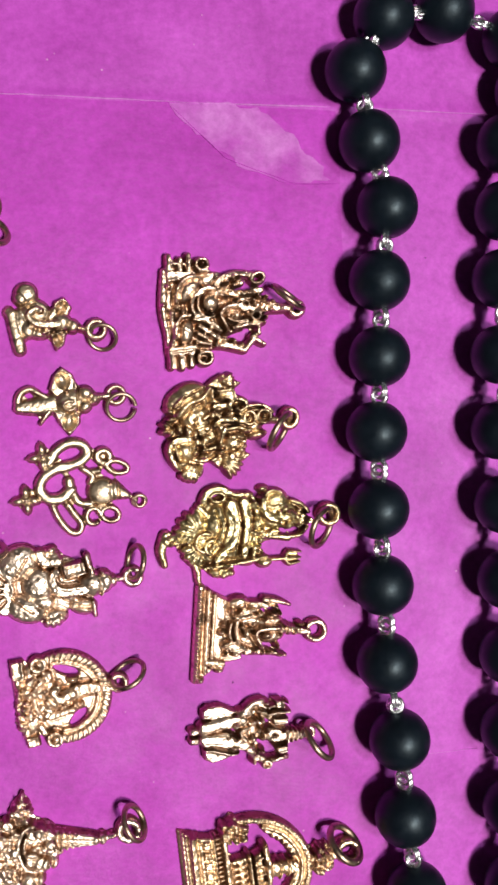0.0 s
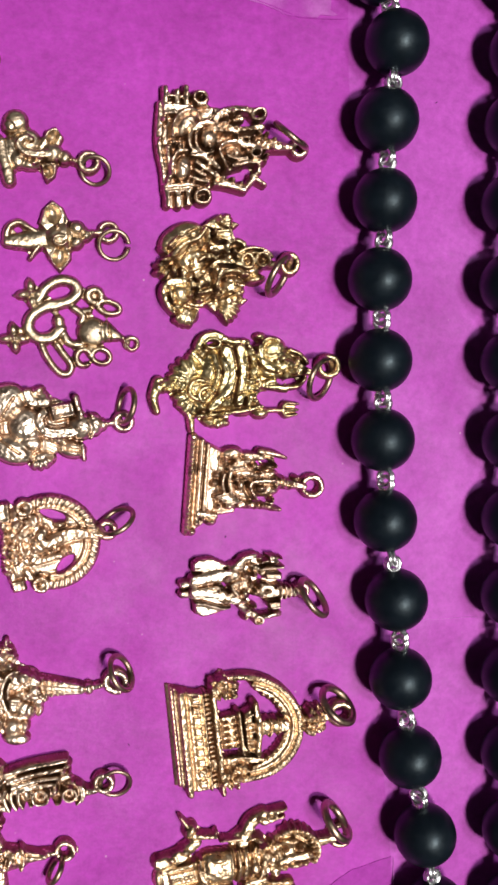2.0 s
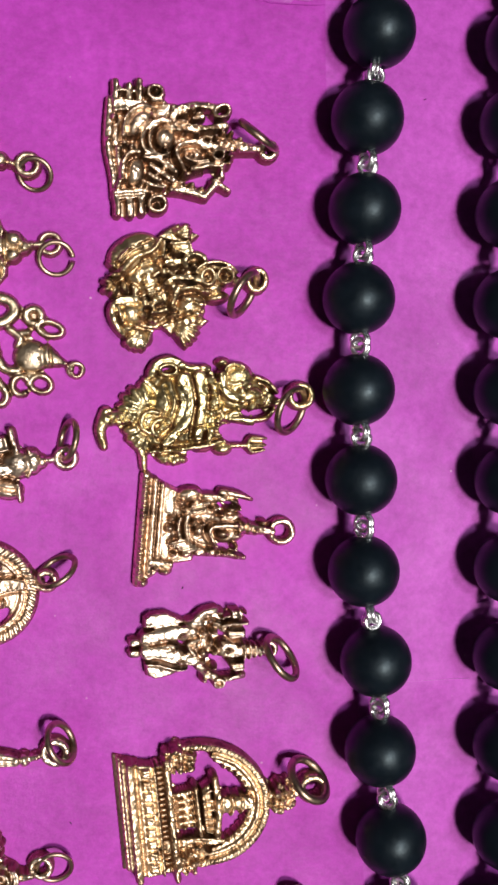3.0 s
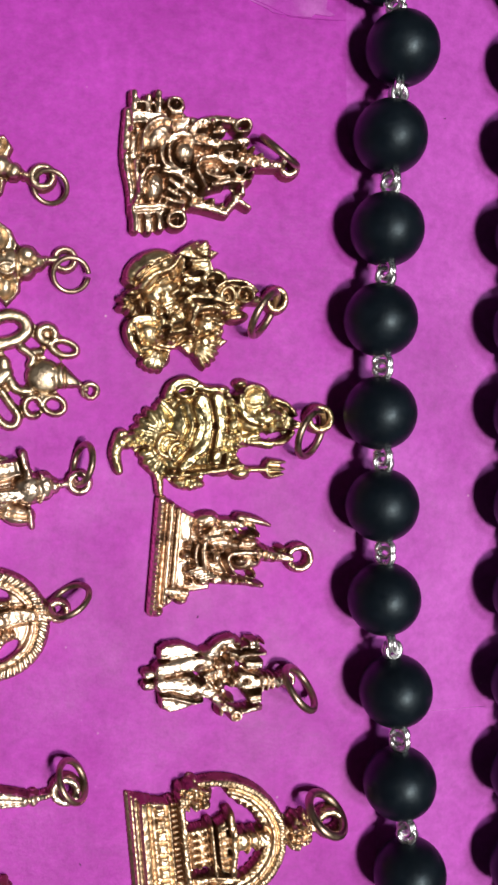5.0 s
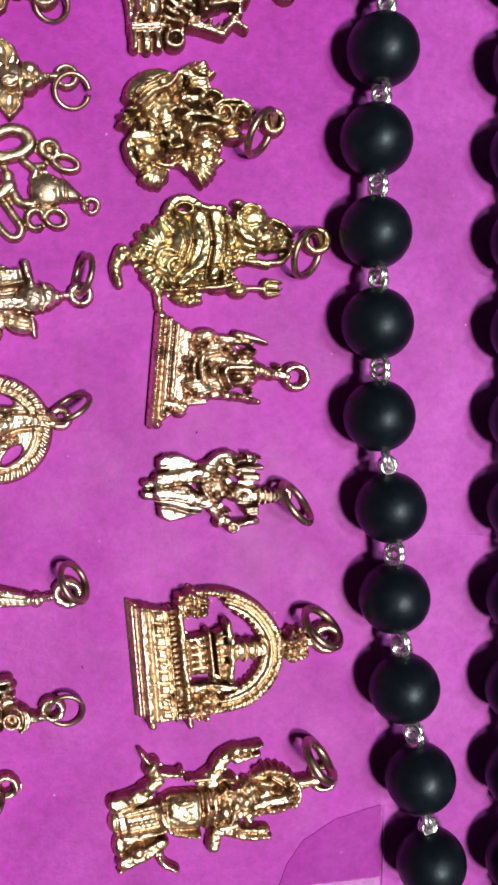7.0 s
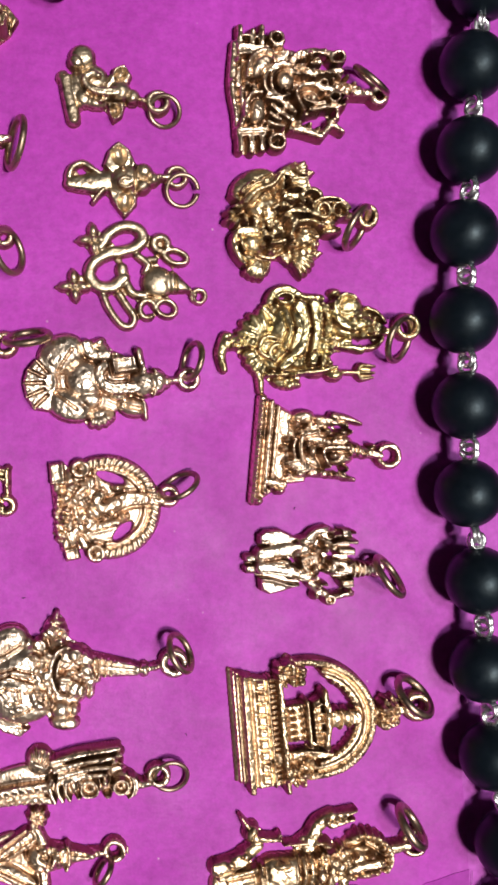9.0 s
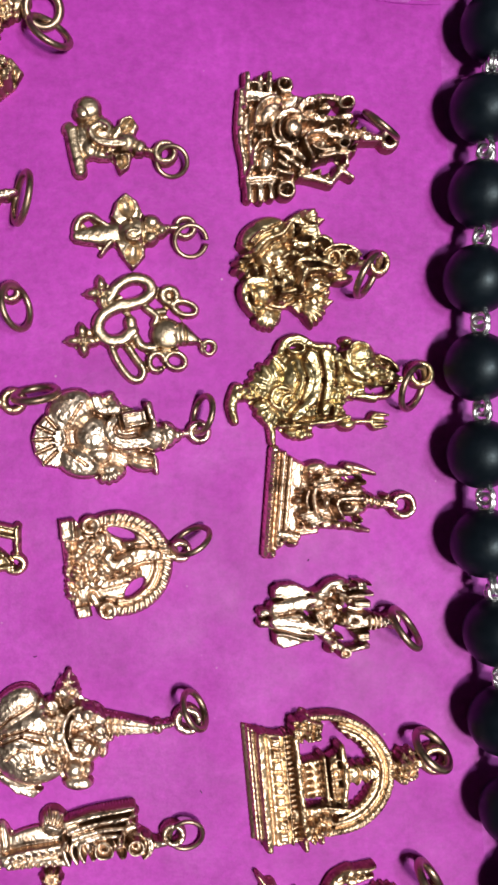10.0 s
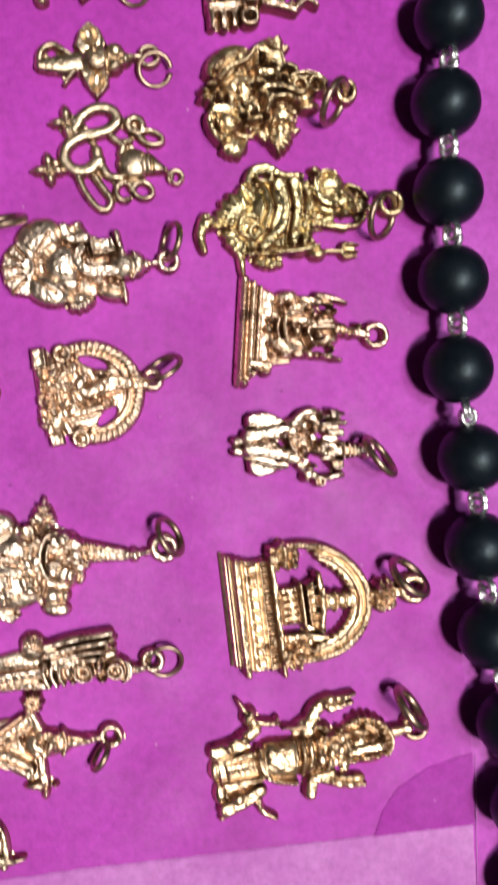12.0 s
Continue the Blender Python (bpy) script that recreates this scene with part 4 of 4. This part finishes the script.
# little seated elephant
S = (270, 260, -44.13, 53.45, 0.0809, 0.0042, -0.0002, -0.0813)
R = Relief(175, 170, 420, 340, seed=8, busy=0.3)
R.blob(216, 262, 24, 36, 26).tube(13, 28, 196, 244, 202, 275, 211, 314).blob(190, 238, 12, 14, 24).blob(224, 203, 25, 25, 38).blob(215, 212, 18, 16, 40, 30).blob(243, 242, 30, 28, 34).blob(228, 272, 20, 22, 30).blob(252, 280, 26, 16, 26)
R.tube(9, 42, 288, 266, 262, 268, 240, 262, 230, 248, 240, 236, 252, 240, end=6).blob(292, 263, 24, 20, 40).tube(9, 30, 272, 255, 280, 240)
R.plate(28, 273, 246, 281, 221, 300, 213, 315, 234, 306, 254).dish(294, 234, 15, 11, 14, -60).plate(28, 268, 284, 282, 320, 298, 308, 304, 284).dish(285, 299, 12, 14, 14).tube(5, 32, 258, 282, 276, 274)
R.blob(316, 272, 15, 16, 34).blob(334, 278, 8, 8, 28).tube(6, 26, 334, 278, 352, 282).arc(363, 281, 17, 17, 0, 360, 7, 31)
P = pendant("small antique brass pendant of a seated elephant figure", R, BRASS, S)
jump_ring(P, S, 375, 298, 28, 24, 20, 4.5, 1)

# elephant head
S = (300, 425, -41.73, 40.12, 0.0813, 0.0028, -0.0002, -0.0814)
R = Relief(190, 345, 445, 500, seed=9, busy=0.3)
R.tube(8, 22, 206, 436, 204, 418, 210, 402, 228, 394, 244, 402, end=6).tube(11, 26, 206, 432, 240, 430, 290, 424, end=26).tube(5, 22, 240, 400, 262, 414).tube(6, 24, 266, 440, 248, 466, end=3)
R.blob(308, 424, 32, 28, 40).arc(306, 432, 12, 9, 20, 300, 3.5, 42).blob(300, 405, 6, 6, 42).plate(26, 266, 398, 274, 372, 292, 353, 313, 368, 324, 394, 318, 412, 280, 412).plate(26, 274, 440, 284, 466, 305, 493, 327, 468, 328, 440)
R.dish(293, 380, 15, 20, 14, -20).dish(306, 464, 15, 20, 14, 5).blob(338, 408, 18, 17, 40).blob(336, 434, 16, 15, 40).blob(355, 420, 14, 14, 32).blob(368, 416, 8, 8, 28).tube(6, 24, 370, 416, 386, 415).arc(400, 414, 17, 17, 0, 360, 5.5, 22).groove(2.5, 6, 322, 400, 324, 450)
P = pendant("small antique brass pendant of an elephant head", R, BRASS, S)
jump_ring(P, S, 410, 440, 29, 27, 0, 4.5, 1, gap=14)

# curled wire figure
S = (310, 600, -40.96, 25.91, 0.0814, 0.0014, -0.0002, -0.0813)
R = Relief(170, 490, 470, 705, seed=10, busy=0.1)
R.tube(10, 26, 262, 546, 280, 520, 306, 507, 332, 512, 338, 532, 318, 549, 276, 559, 250, 577, 245, 600, 260, 618, 286, 618, 306, 602, end=12)
R.blob(302, 588, 12, 14, 24).tube(11, 24, 302, 585, 306, 605).tube(8, 22, 308, 604, 322, 628, 345, 632).tube(7, 20, 265, 622, 278, 655, 300, 685, 318, 690, 326, 674, 312, 652, 298, 632)
for px, py in ((250, 533), (217, 618)):
    R.blob(px, py, 8, 8, 26)
    for a in (20, 95, 185, 275): R.blob(px + 15 * math.cos(radians(a - 12)), py + 15 * math.sin(radians(a - 12)), 16, 10, 26, a - 12).tube(4, 18, px, py, px + 32 * math.cos(radians(a - 12)), py + 30 * math.sin(radians(a - 12)), end=2)
R.tube(6, 20, 232, 618, 262, 620).tube(6, 20, 258, 535, 275, 538)
R.blob(368, 608, 31, 29, 36).tube(22, 32, 392, 608, 424, 620, end=6).groove(2.5, 7, 398, 585, 402, 632).blob(384, 592, 3.5, 3.5, 38).blob(381, 612, 3.5, 3.5, 38)
R.arc(372, 537, 13, 13, 90, 380, 7.5, 24).arc(400, 560, 22, 12, 0, 360, 5.5, 22, 15).tube(6, 20, 372, 552, 388, 566).tube(7, 22, 330, 560, 348, 575, 345, 590).tube(6, 20, 340, 568, 362, 566)
R.arc(350, 658, 14, 16, 60, 350, 6, 22).arc(384, 656, 18, 14, 0, 360, 5.5, 22, 20).tube(6, 20, 345, 642, 372, 640).tube(5, 22, 420, 618, 436, 630).arc(445, 632, 10, 12, 0, 360, 4, 18)
P = pendant("antique brass openwork pendant of curled ribbons and flowers", R, BRASS, S)
jump_ring(P, S, 444, 632, 13, 12, 0, 4, 1, BRASS, "cast_ring")

# reclining seated figure with shell
S = (270, 790, -44.25, 10.48, 0.0806, -0.0002, -0.0002, -0.0808)
R = Relief(115, 695, 455, 890, seed=11)
R.blob(250, 792, 95, 62, 20, 0, 14).plate(34, 176, 748, 150, 756, 134, 776, 128, 800, 134, 826, 148, 846, 176, 850, 190, 800, soft=6).blob(168, 796, 22, 30, 30).blob(196, 745, 46, 36, 45, -30).blob(180, 765, 20, 24, 38).blob(238, 790, 36, 38, 49).blob(210, 838, 44, 30, 44, 20).blob(245, 825, 25, 20, 42)
R.groove(3.5, 12, 152, 758, 172, 780).groove(3.5, 12, 138, 776, 166, 788).groove(3.5, 12, 130, 800, 164, 798).groove(3.5, 12, 136, 824, 166, 810).groove(3.5, 12, 150, 842, 172, 820).groove(3, 8, 215, 735, 190, 775).groove(3, 8, 185, 815, 225, 845).tube(12, 44, 275, 745, 250, 742, 240, 728)
R.blob(258, 732, 24, 18, 36).fan(245, 738, 10, 34, -40, 20, 3, 9, 38).blob(270, 856, 26, 18, 34).fan(262, 848, 8, 30, 30, 110, 4, 8, 36)
R.tube(12, 52, 340, 798, 316, 804, 288, 806, 268, 796, 263, 778, 272, 764, end=8).plate(54, 284, 752, 326, 744, 334, 770, 290, 781, soft=5).tube(7, 48, 334, 735, 342, 772)
R.blob(345, 794, 30, 27, 56).blob(369, 790, 20, 25, 50).arc(362, 792, 6, 24, -90, 90, 3, 46).blob(385, 790, 12, 14, 38).tube(6, 30, 388, 788, 414, 786).blob(326, 838, 30, 20, 34, 10).groove(5, 8, 312, 836, 345, 842).tube(5, 36, 345, 830, 350, 858)
R.blob(300, 815, 20, 14, 40).arc(428, 784, 16, 16, 0, 360, 7, 31)
P = pendant("pale rose-gold cast pendant of a plump seated figure", R, PALE, S)
jump_ring(P, S, 432, 752, 34, 12, -78, 6, -1)

# small arched throne
S = (280, 1020, -43.49, -8.09, 0.0806, -0.0021, -0.0002, -0.0806)
R = Relief(165, 925, 450, 1140, seed=12)
R.blob(214, 1030, 28, 76, 26).plate(34, 176, 946, 202, 942, 206, 982, 180, 984, soft=3).plate(34, 205, 1100, 230, 1094, 236, 1116, 210, 1122, soft=3).tube(9, 26, 190, 980, 198, 1040, 210, 1100).studs(200, 1040, 12, 55, 34, 5, 5)
R.arc(232, 953, 12, 12, 0, 360, 6, 36).blob(232, 953, 6, 6, 34).arc(263, 1106, 12, 12, 0, 360, 6, 36).blob(263, 1106, 6, 6, 34).tube(8, 26, 225, 970, 250, 985).tube(8, 26, 245, 1095, 235, 1080)
R.blob(275, 1024, 84, 80, 18, 0, 12).rope(283, 1022, 86, 84, -122, 100, 12, 32, 30).arc(283, 1022, 70, 68, -110, 90, 6, 26).blob(238, 1022, 40, 52, 30).blob(260, 1024, 22, 24, 42).studs(232, 1022, 36, 52, 34, 8, 7).arc(245, 1020, 22, 34, 120, 250, 5, 38)
R.tube(16, 42, 285, 1020, 318, 1006, 350, 1004, end=11).tube(9, 48, 300, 1012, 275, 1024, 262, 1012, 268, 1000).blob(300, 985, 14, 10, 34).studs(300, 1040, 24, 10, 18, 4.5, 4).tube(8, 28, 255, 1060, 300, 1048)
R.hole(288, 968, 28, 10, 18).hole(312, 1066, 24, 11, -45).blob(362, 1006, 14, 16, 34).tube(7, 28, 362, 1004, 384, 1000).arc(394, 998, 15, 15, 0, 360, 7, 33)
P = pendant("rose-gold cast pendant of a figure under a rope arch", R, ROSE, S)
jump_ring(P, S, 412, 978, 36, 15, -32, 5.5, -1)

# figure rising from a lotus
S = (200, 1340, -49.95, -33.47, 0.0792, -0.0046, -0.0002, -0.0797)
R = Relief(0, 1205, 450, 1455, seed=13)
R.blob(112, 1342, 72, 90, 36, 0, 16).plate(28, 8, 1312, 18, 1292, 46, 1304, 52, 1320, 44, 1336, 14, 1332, soft=8).plate(28, 4, 1352, 30, 1336, 52, 1348, 44, 1376, 14, 1372, soft=8).plate(26, 40, 1368, 60, 1372, 66, 1412, 52, 1418, soft=7)
R.blob(100, 1285, 36, 52, 44, 45).blob(118, 1325, 36, 66, 50, 55).blob(124, 1372, 66, 48, 58, 12).plate(24, 78, 1415, 110, 1424, 150, 1430, 132, 1446, 100, 1438, soft=6).groove(3, 9, 62, 1350, 80, 1330, 120, 1318, 168, 1332)
R.groove(3, 10, 60, 1330, 90, 1300, 130, 1275).groove(3, 10, 75, 1345, 110, 1330, 160, 1345).groove(2.5, 6, 84, 1372, 104, 1352, 128, 1356, 132, 1376, 112, 1380).groove(2.5, 6, 120, 1404, 146, 1392, 168, 1372).groove(2.5, 6, 140, 1360, 158, 1350).groove(3, 8, 70, 1300, 55, 1350, 75, 1400)
R.blob(192, 1252, 22, 28, 34).studs(192, 1250, 22, 26, 20, 7, 6).tube(7, 30, 190, 1235, 195, 1216, end=4)
R.blob(168, 1330, 26, 66, 40).studs(168, 1335, 20, 62, 26, 8, 7).arc(218, 1322, 34, 44, 90, 270, 6, 48).arc(222, 1322, 26, 34, 90, 270, 4, 48).blob(235, 1325, 36, 52, 40).studs(238, 1325, 34, 52, 44, 8.5, 8)
R.blob(212, 1330, 52, 62, 30).blob(212, 1418, 28, 16, 34).blob(205, 1394, 20, 20, 36).blob(228, 1392, 12, 14, 38).tube(24, 40, 262, 1312, 340, 1316, end=12)
for k in range(6): R.arc(270 + 12 * k, 1313, 3, 18 - 1.8 * k, -88, 88, 2.5, 44 - 2 * k)
R.groove(2, 4, 262, 1305, 338, 1312).groove(2, 4, 262, 1320, 338, 1320).blob(356, 1317, 12, 15, 34).tube(7, 28, 360, 1316, 392, 1308).blob(378, 1312, 8, 9, 30).arc(412, 1303, 20, 20, 0, 360, 8.5, 33)
P = pendant("pale gold cast pendant of a figure rising from a lotus", R, PALE, S)
jump_ring(P, S, 422, 1280, 36, 17, 60, 6, -1)

# slim standing figure
S = (200, 1520, -49.98, -47.80, 0.0791, -0.0060, -0.0002, -0.0795)
R = Relief(45, 1440, 450, 1600, seed=14)
R.blob(76, 1532, 18, 42, 26).tube(8, 34, 66, 1500, 70, 1530, 72, 1566).blob(210, 1522, 130, 34, 22, -4, 14)
R.tube(12, 42, 84, 1556, 130, 1544, 190, 1534).tube(9, 40, 92, 1566, 150, 1558, 190, 1558).row(7, 6, 5, 90, 1554, 184, 1536).row(6, 5, 5, 92, 1566, 176, 1560)
R.blob(168, 1488, 25, 27, 46)
for k in range(5): R.groove(2.5, 9, 158 + 5 * k, 1486 + 2 * k, 150 + 11 * k, 1462 + 4 * k)
R.tube(8, 48, 190, 1488, 240, 1470, 310, 1456, end=6).tube(7, 50, 196, 1500, 250, 1484, 300, 1474, end=6).tube(7, 50, 204, 1512, 256, 1496, 296, 1490, end=5).tube(6, 46, 200, 1526, 240, 1512, 286, 1506)
R.blob(310, 1470, 13, 9, 46, -20).blob(302, 1482, 10, 8, 46).blob(314, 1484, 7, 6, 42).blob(278, 1480, 7, 6, 54)
R.tube(5, 48, 190, 1516, 186, 1536, 196, 1558).tube(5, 48, 202, 1518, 200, 1538, 210, 1556).tube(5, 46, 214, 1520, 214, 1540, 222, 1554)
R.blob(258, 1532, 20, 19, 44).arc(258, 1532, 15, 14, 0, 330, 4, 52).blob(258, 1532, 6, 6, 52).blob(240, 1520, 8, 7, 50).blob(286, 1520, 9, 12, 48).blob(292, 1546, 10, 7, 46).blob(240, 1550, 8, 6, 44)
R.blob(322, 1526, 28, 25, 44).arc(316, 1526, 13, 12, 0, 340, 4, 53).blob(316, 1526, 6, 5, 53).arc(328, 1526, 12, 21, -80, 80, 3.5, 50).arc(336, 1526, 10, 18, -80, 80, 3, 48).tube(12, 40, 340, 1527, 368, 1524, end=7).arc(386, 1510, 17, 17, 0, 360, 7, 33)
P = pendant("pale gold cast pendant of a slim standing figure", R, PALE, S)
jump_ring(P, S, 410, 1512, 31, 29, 0, 4.5, 1)

# figure with crossed legs
S = (70, 1320, -51.95, -59.45, 0.0803, -0.0061, -0.0021, -0.0824)
R = Relief(-55, 1215, 225, 1430, seed=15)
R.blob(58, 1245, 19, 21, 34).fan(58, 1245, 4, 20, 0, 315, 8, 5, 34).blob(58, 1245, 6, 6, 40).tube(10, 32, 54, 1262, 70, 1292).blob(20, 1322, 50, 46, 22, 0, 14)
R.tube(19, 36, -45, 1322, 0, 1310, 44, 1280, end=16).tube(19, 36, -45, 1334, 5, 1342, 48, 1364, end=16).groove(3, 8, -8, 1322, 50, 1282).groove(3, 7, -10, 1308, 40, 1270).groove(3, 8, -6, 1336, 50, 1362).groove(3, 7, -4, 1350, 44, 1376).groove(6, 12, 38, 1306, 50, 1328)
R.tube(30, 39, 70, 1318, 112, 1314, end=21).blob(72, 1300, 14, 11, 42).blob(66, 1330, 15, 12, 42).blob(90, 1322, 13, 16, 44).blob(96, 1302, 11, 9, 42).groove(3, 7, 60, 1300, 84, 1312, 78, 1345).arc(112, 1313, 5, 21, -88, 88, 4, 42).tube(17, 38, 116, 1312, 158, 1310, end=6).groove(3, 5, 122, 1306, 150, 1309).studs(84, 1318, 24, 24, 12, 6, 5, grow=False)
R.tube(9, 30, 74, 1345, 80, 1384).blob(66, 1393, 25, 9, 26, -8).blob(82, 1406, 8, 14, 26, 8).blob(99, 1391, 7, 6, 26).tube(10, 32, 150, 1311, 182, 1305, end=6).arc(198, 1303, 16, 16, 0, 360, 7, 31)
P = pendant("rose-gold cast pendant of a figure with crossed legs", R, ROSE, S)
jump_ring(P, S, 179, 1337, 24, 4, -57, 6, -1)

# curved horn
S = (0, 1490, -57.89, -72.94, 0.0793, -0.0074, -0.0021, -0.0820)
R = Relief(-110, 1440, 60, 1560, seed=16)
R.arc(-25, 1510, 36, 56, -95, 30, 8, 26).tube(13, 28, -60, 1520, 10, 1528, 44, 1520, end=4).blob(-50, 1505, 45, 36, 30).studs(-50, 1505, 40, 34, 40, 5, 5)
pendant("antique brass cast pendant with a curved horn", R, BRASS, S)

# large figure with leaf-shaped fan
S = (50, 90, -61.37, 67.27, 0.0795, 0.0026, -0.0025, -0.0816)
R = Relief(-90, -40, 210, 240, seed=17)
R.blob(-10, 90, 70, 110, 26, 0, 16).blob(66, 42, 34, 26, 40, -15).studs(68, 42, 30, 22, 40, 4.5, 4).tube(22, 40, 40, 52, 106, 26, end=12).arc(100, 28, 6, 20, -80, 80, 4, 44, -15)
R.plate(26, 0, 120, 60, 116, 86, 126, 107, 150, 92, 178, 62, 202, 20, 222, -40, 230, -60, 170, soft=10).blob(25, 172, 60, 40, 36, -15).studs(30, 172, 56, 36, 60, 9, 8, -25, False).studs(60, 160, 30, 28, 26, 8, 7, 0, False)
for k in range(4): R.tube(5, 42, -40, 120 + 9 * k, 10, 92 + 8 * k, 50, 62 + 8 * k)
R.studs(10, 80, 50, 60, 80, 6, 6).blob(10, 55, 26, 26, 42)
P = pendant("large copper-gold cast pendant with a leaf-shaped fan", R, COPPER, S)
jump_ring(P, S, 138, 38, 31, 28, -40, 8.5, 1, None, "bail_ring", 20)
jump_ring(P, S, 152, 84, 40, 26, 38, 6.5, -1)

# figure with raised arm and an upright ring
S = (40, 360, -62.84, 45.27, 0.0792, 0.0006, -0.0025, -0.0813)
R = Relief(-80, 310, 150, 450, seed=18)
R.tube(6, 28, -60, 328, 0, 324, 40, 322).blob(56, 324, 13, 10, 32).blob(52, 370, 24, 21, 40).arc(52, 370, 12, 19, -90, 90, 3, 43).arc(40, 370, 10, 19, -90, 90, 3, 43).blob(0, 392, 42, 48, 34).fan(-10, 390, 10, 50, 0, 90, 9, 6, 36).studs(20, 350, 30, 20, 30, 5, 4).tube(11, 34, 60, 370, 98, 362, end=7).blob(84, 365, 12, 12, 34)
P = pendant("pale gold cast pendant of a figure with raised arm", R, PALE, S)
jump_ring(P, S, 114, 378, 45, 14, -82, 6.5, -1)

# pointed open frame
S = (30, 545, -64.09, 30.26, 0.0789, -0.0007, -0.0025, -0.0810)
R = Relief(-90, 470, 130, 615, seed=19)
R.tube(6.5, 22, -70, 448, 0, 488, 76, 540).tube(6.5, 22, -70, 640, 0, 595, 76, 540).blob(-5, 534, 36, 16, 28).studs(5, 532, 40, 16, 50, 5, 5).blob(78, 540, 9, 10, 24).arc(98, 536, 14, 14, 0, 360, 7, 29)
P = pendant("rose-gold cast pendant with a pointed open frame", R, ROSE, S)
jump_ring(P, S, 110, 566, 40, 22, 78, 6, -1)

# ornate gold figure
S = (50, 740, -63.00, 14.44, 0.0791, -0.0022, -0.0025, -0.0810)
R = Relief(-90, 625, 140, 870, seed=20)
R.tube(8, 28, -30, 665, 10, 652, 38, 640, end=6).arc(34, 641, 8, 8, 0, 360, 4, 28).tube(9, 28, 0, 690, 50, 690, end=5).blob(0, 735, 55, 45, 34).studs(10, 735, 55, 48, 130, 6, 7).tube(18, 36, 45, 735, 84, 732, end=9).studs(60, 733, 24, 14, 26, 4.5, 4).blob(5, 810, 32, 34, 26).studs(8, 808, 32, 34, 60, 5, 6).arc(109, 728, 17, 17, 0, 360, 7.5, 31)
P = pendant("orange-gold cast pendant of an ornate spiky figure", R, COPPER, S)
jump_ring(P, S, 150, 716, 38, 13, -10, 7.5, -1)

# boat-shaped shell
S = (40, 1000, -64.43, -6.53, 0.0787, -0.0041, -0.0025, -0.0806)
R = Relief(-90, 895, 160, 1110, seed=21)
R.plate(24, -70, 985, 0, 975, 60, 985, 108, 1000, 120, 1018, 80, 1026, 40, 1056, -10, 1078, -70, 1075).tube(6, 34, -70, 988, 0, 976, 60, 978, 100, 998).tube(6, 30, -60, 1082, -10, 1078, 40, 1054, 80, 1028, 118, 1020).arc(122, 1014, 16, 14, -90, 150, 7, 30).groove(5, 9, -50, 1030, 20, 1020, 90, 1005).arc(-10, 1035, 26, 16, 150, 380, 4, 30).blob(50, 1035, 9, 9, 30)
R.blob(52, 938, 16, 18, 34).blob(48, 910, 8, 14, 30).arc(52, 938, 8, 8, 0, 360, 3, 38).tube(16, 32, -40, 960, 10, 955, 50, 945, end=14).tube(4, 30, 60, 940, 126, 952).tube(4, 30, 60, 958, 120, 968).tube(6, 32, 124, 948, 126, 990).blob(125, 947, 7, 7, 34).blob(126, 992, 7, 7, 32).studs(0, 960, 50, 18, 24, 5, 5)
pendant("yellow brass cast pendant shaped like a boat shell", R, OLD_GOLD, S)

# lone ring at the edge
S = (0, 1400, -68.55, -38.43, 0.0779, -0.0069, -0.0024, -0.0800)
R = Relief(-90, 1360, 10, 1450, seed=22)
R.blob(-60, 1405, 26, 30, 34).studs(-60, 1405, 24, 28, 30, 5, 5).tube(9, 28, -45, 1402, -22, 1402, end=6)
P = pendant("antique brass cast pendant with a wire ring", R, BRASS, S)
jump_ring(P, S, -8, 1404, 34, 26, 70, 5, 1)


# ---- lint on the paper ----
def lint(x, y, length, turn):
    """A short dark fibre lying on the sheet."""
    verts, faces = [], []
    for i in range(9):
        t = i / 8 - 0.5
        for j in range(5):
            a = 2 * math.pi * j / 5
            verts.append(((t * length) / 1000, (0.25 * length * t * t + 0.06 * math.cos(a)) / 1000, (0.12 + 0.06 * math.sin(a)) / 1000))
        if i:
            for j in range(5):
                k = (j + 1) % 5
                faces.append(((i - 1) * 5 + j, (i - 1) * 5 + k, i * 5 + k, i * 5 + j))
    ob = new("lint", mesh_of("lint", verts, faces, BLACK))
    ob.matrix_basis = pose(x / 1000, y / 1000, float(waves(np.float64(x), np.float64(y))) / 1000, 0, 0, turn)
    tagged(ob, "tiny dark fibre of lint on the magenta paper", "lint", "lint fibres")


lint(-55.2, -21.6, 0.5, 10)
lint(-14.6, -8.5, 0.35, 60)
lint(22.6, 65.3, 0.25, 30)
lint(-31.0, -42.6, 0.4, 120)
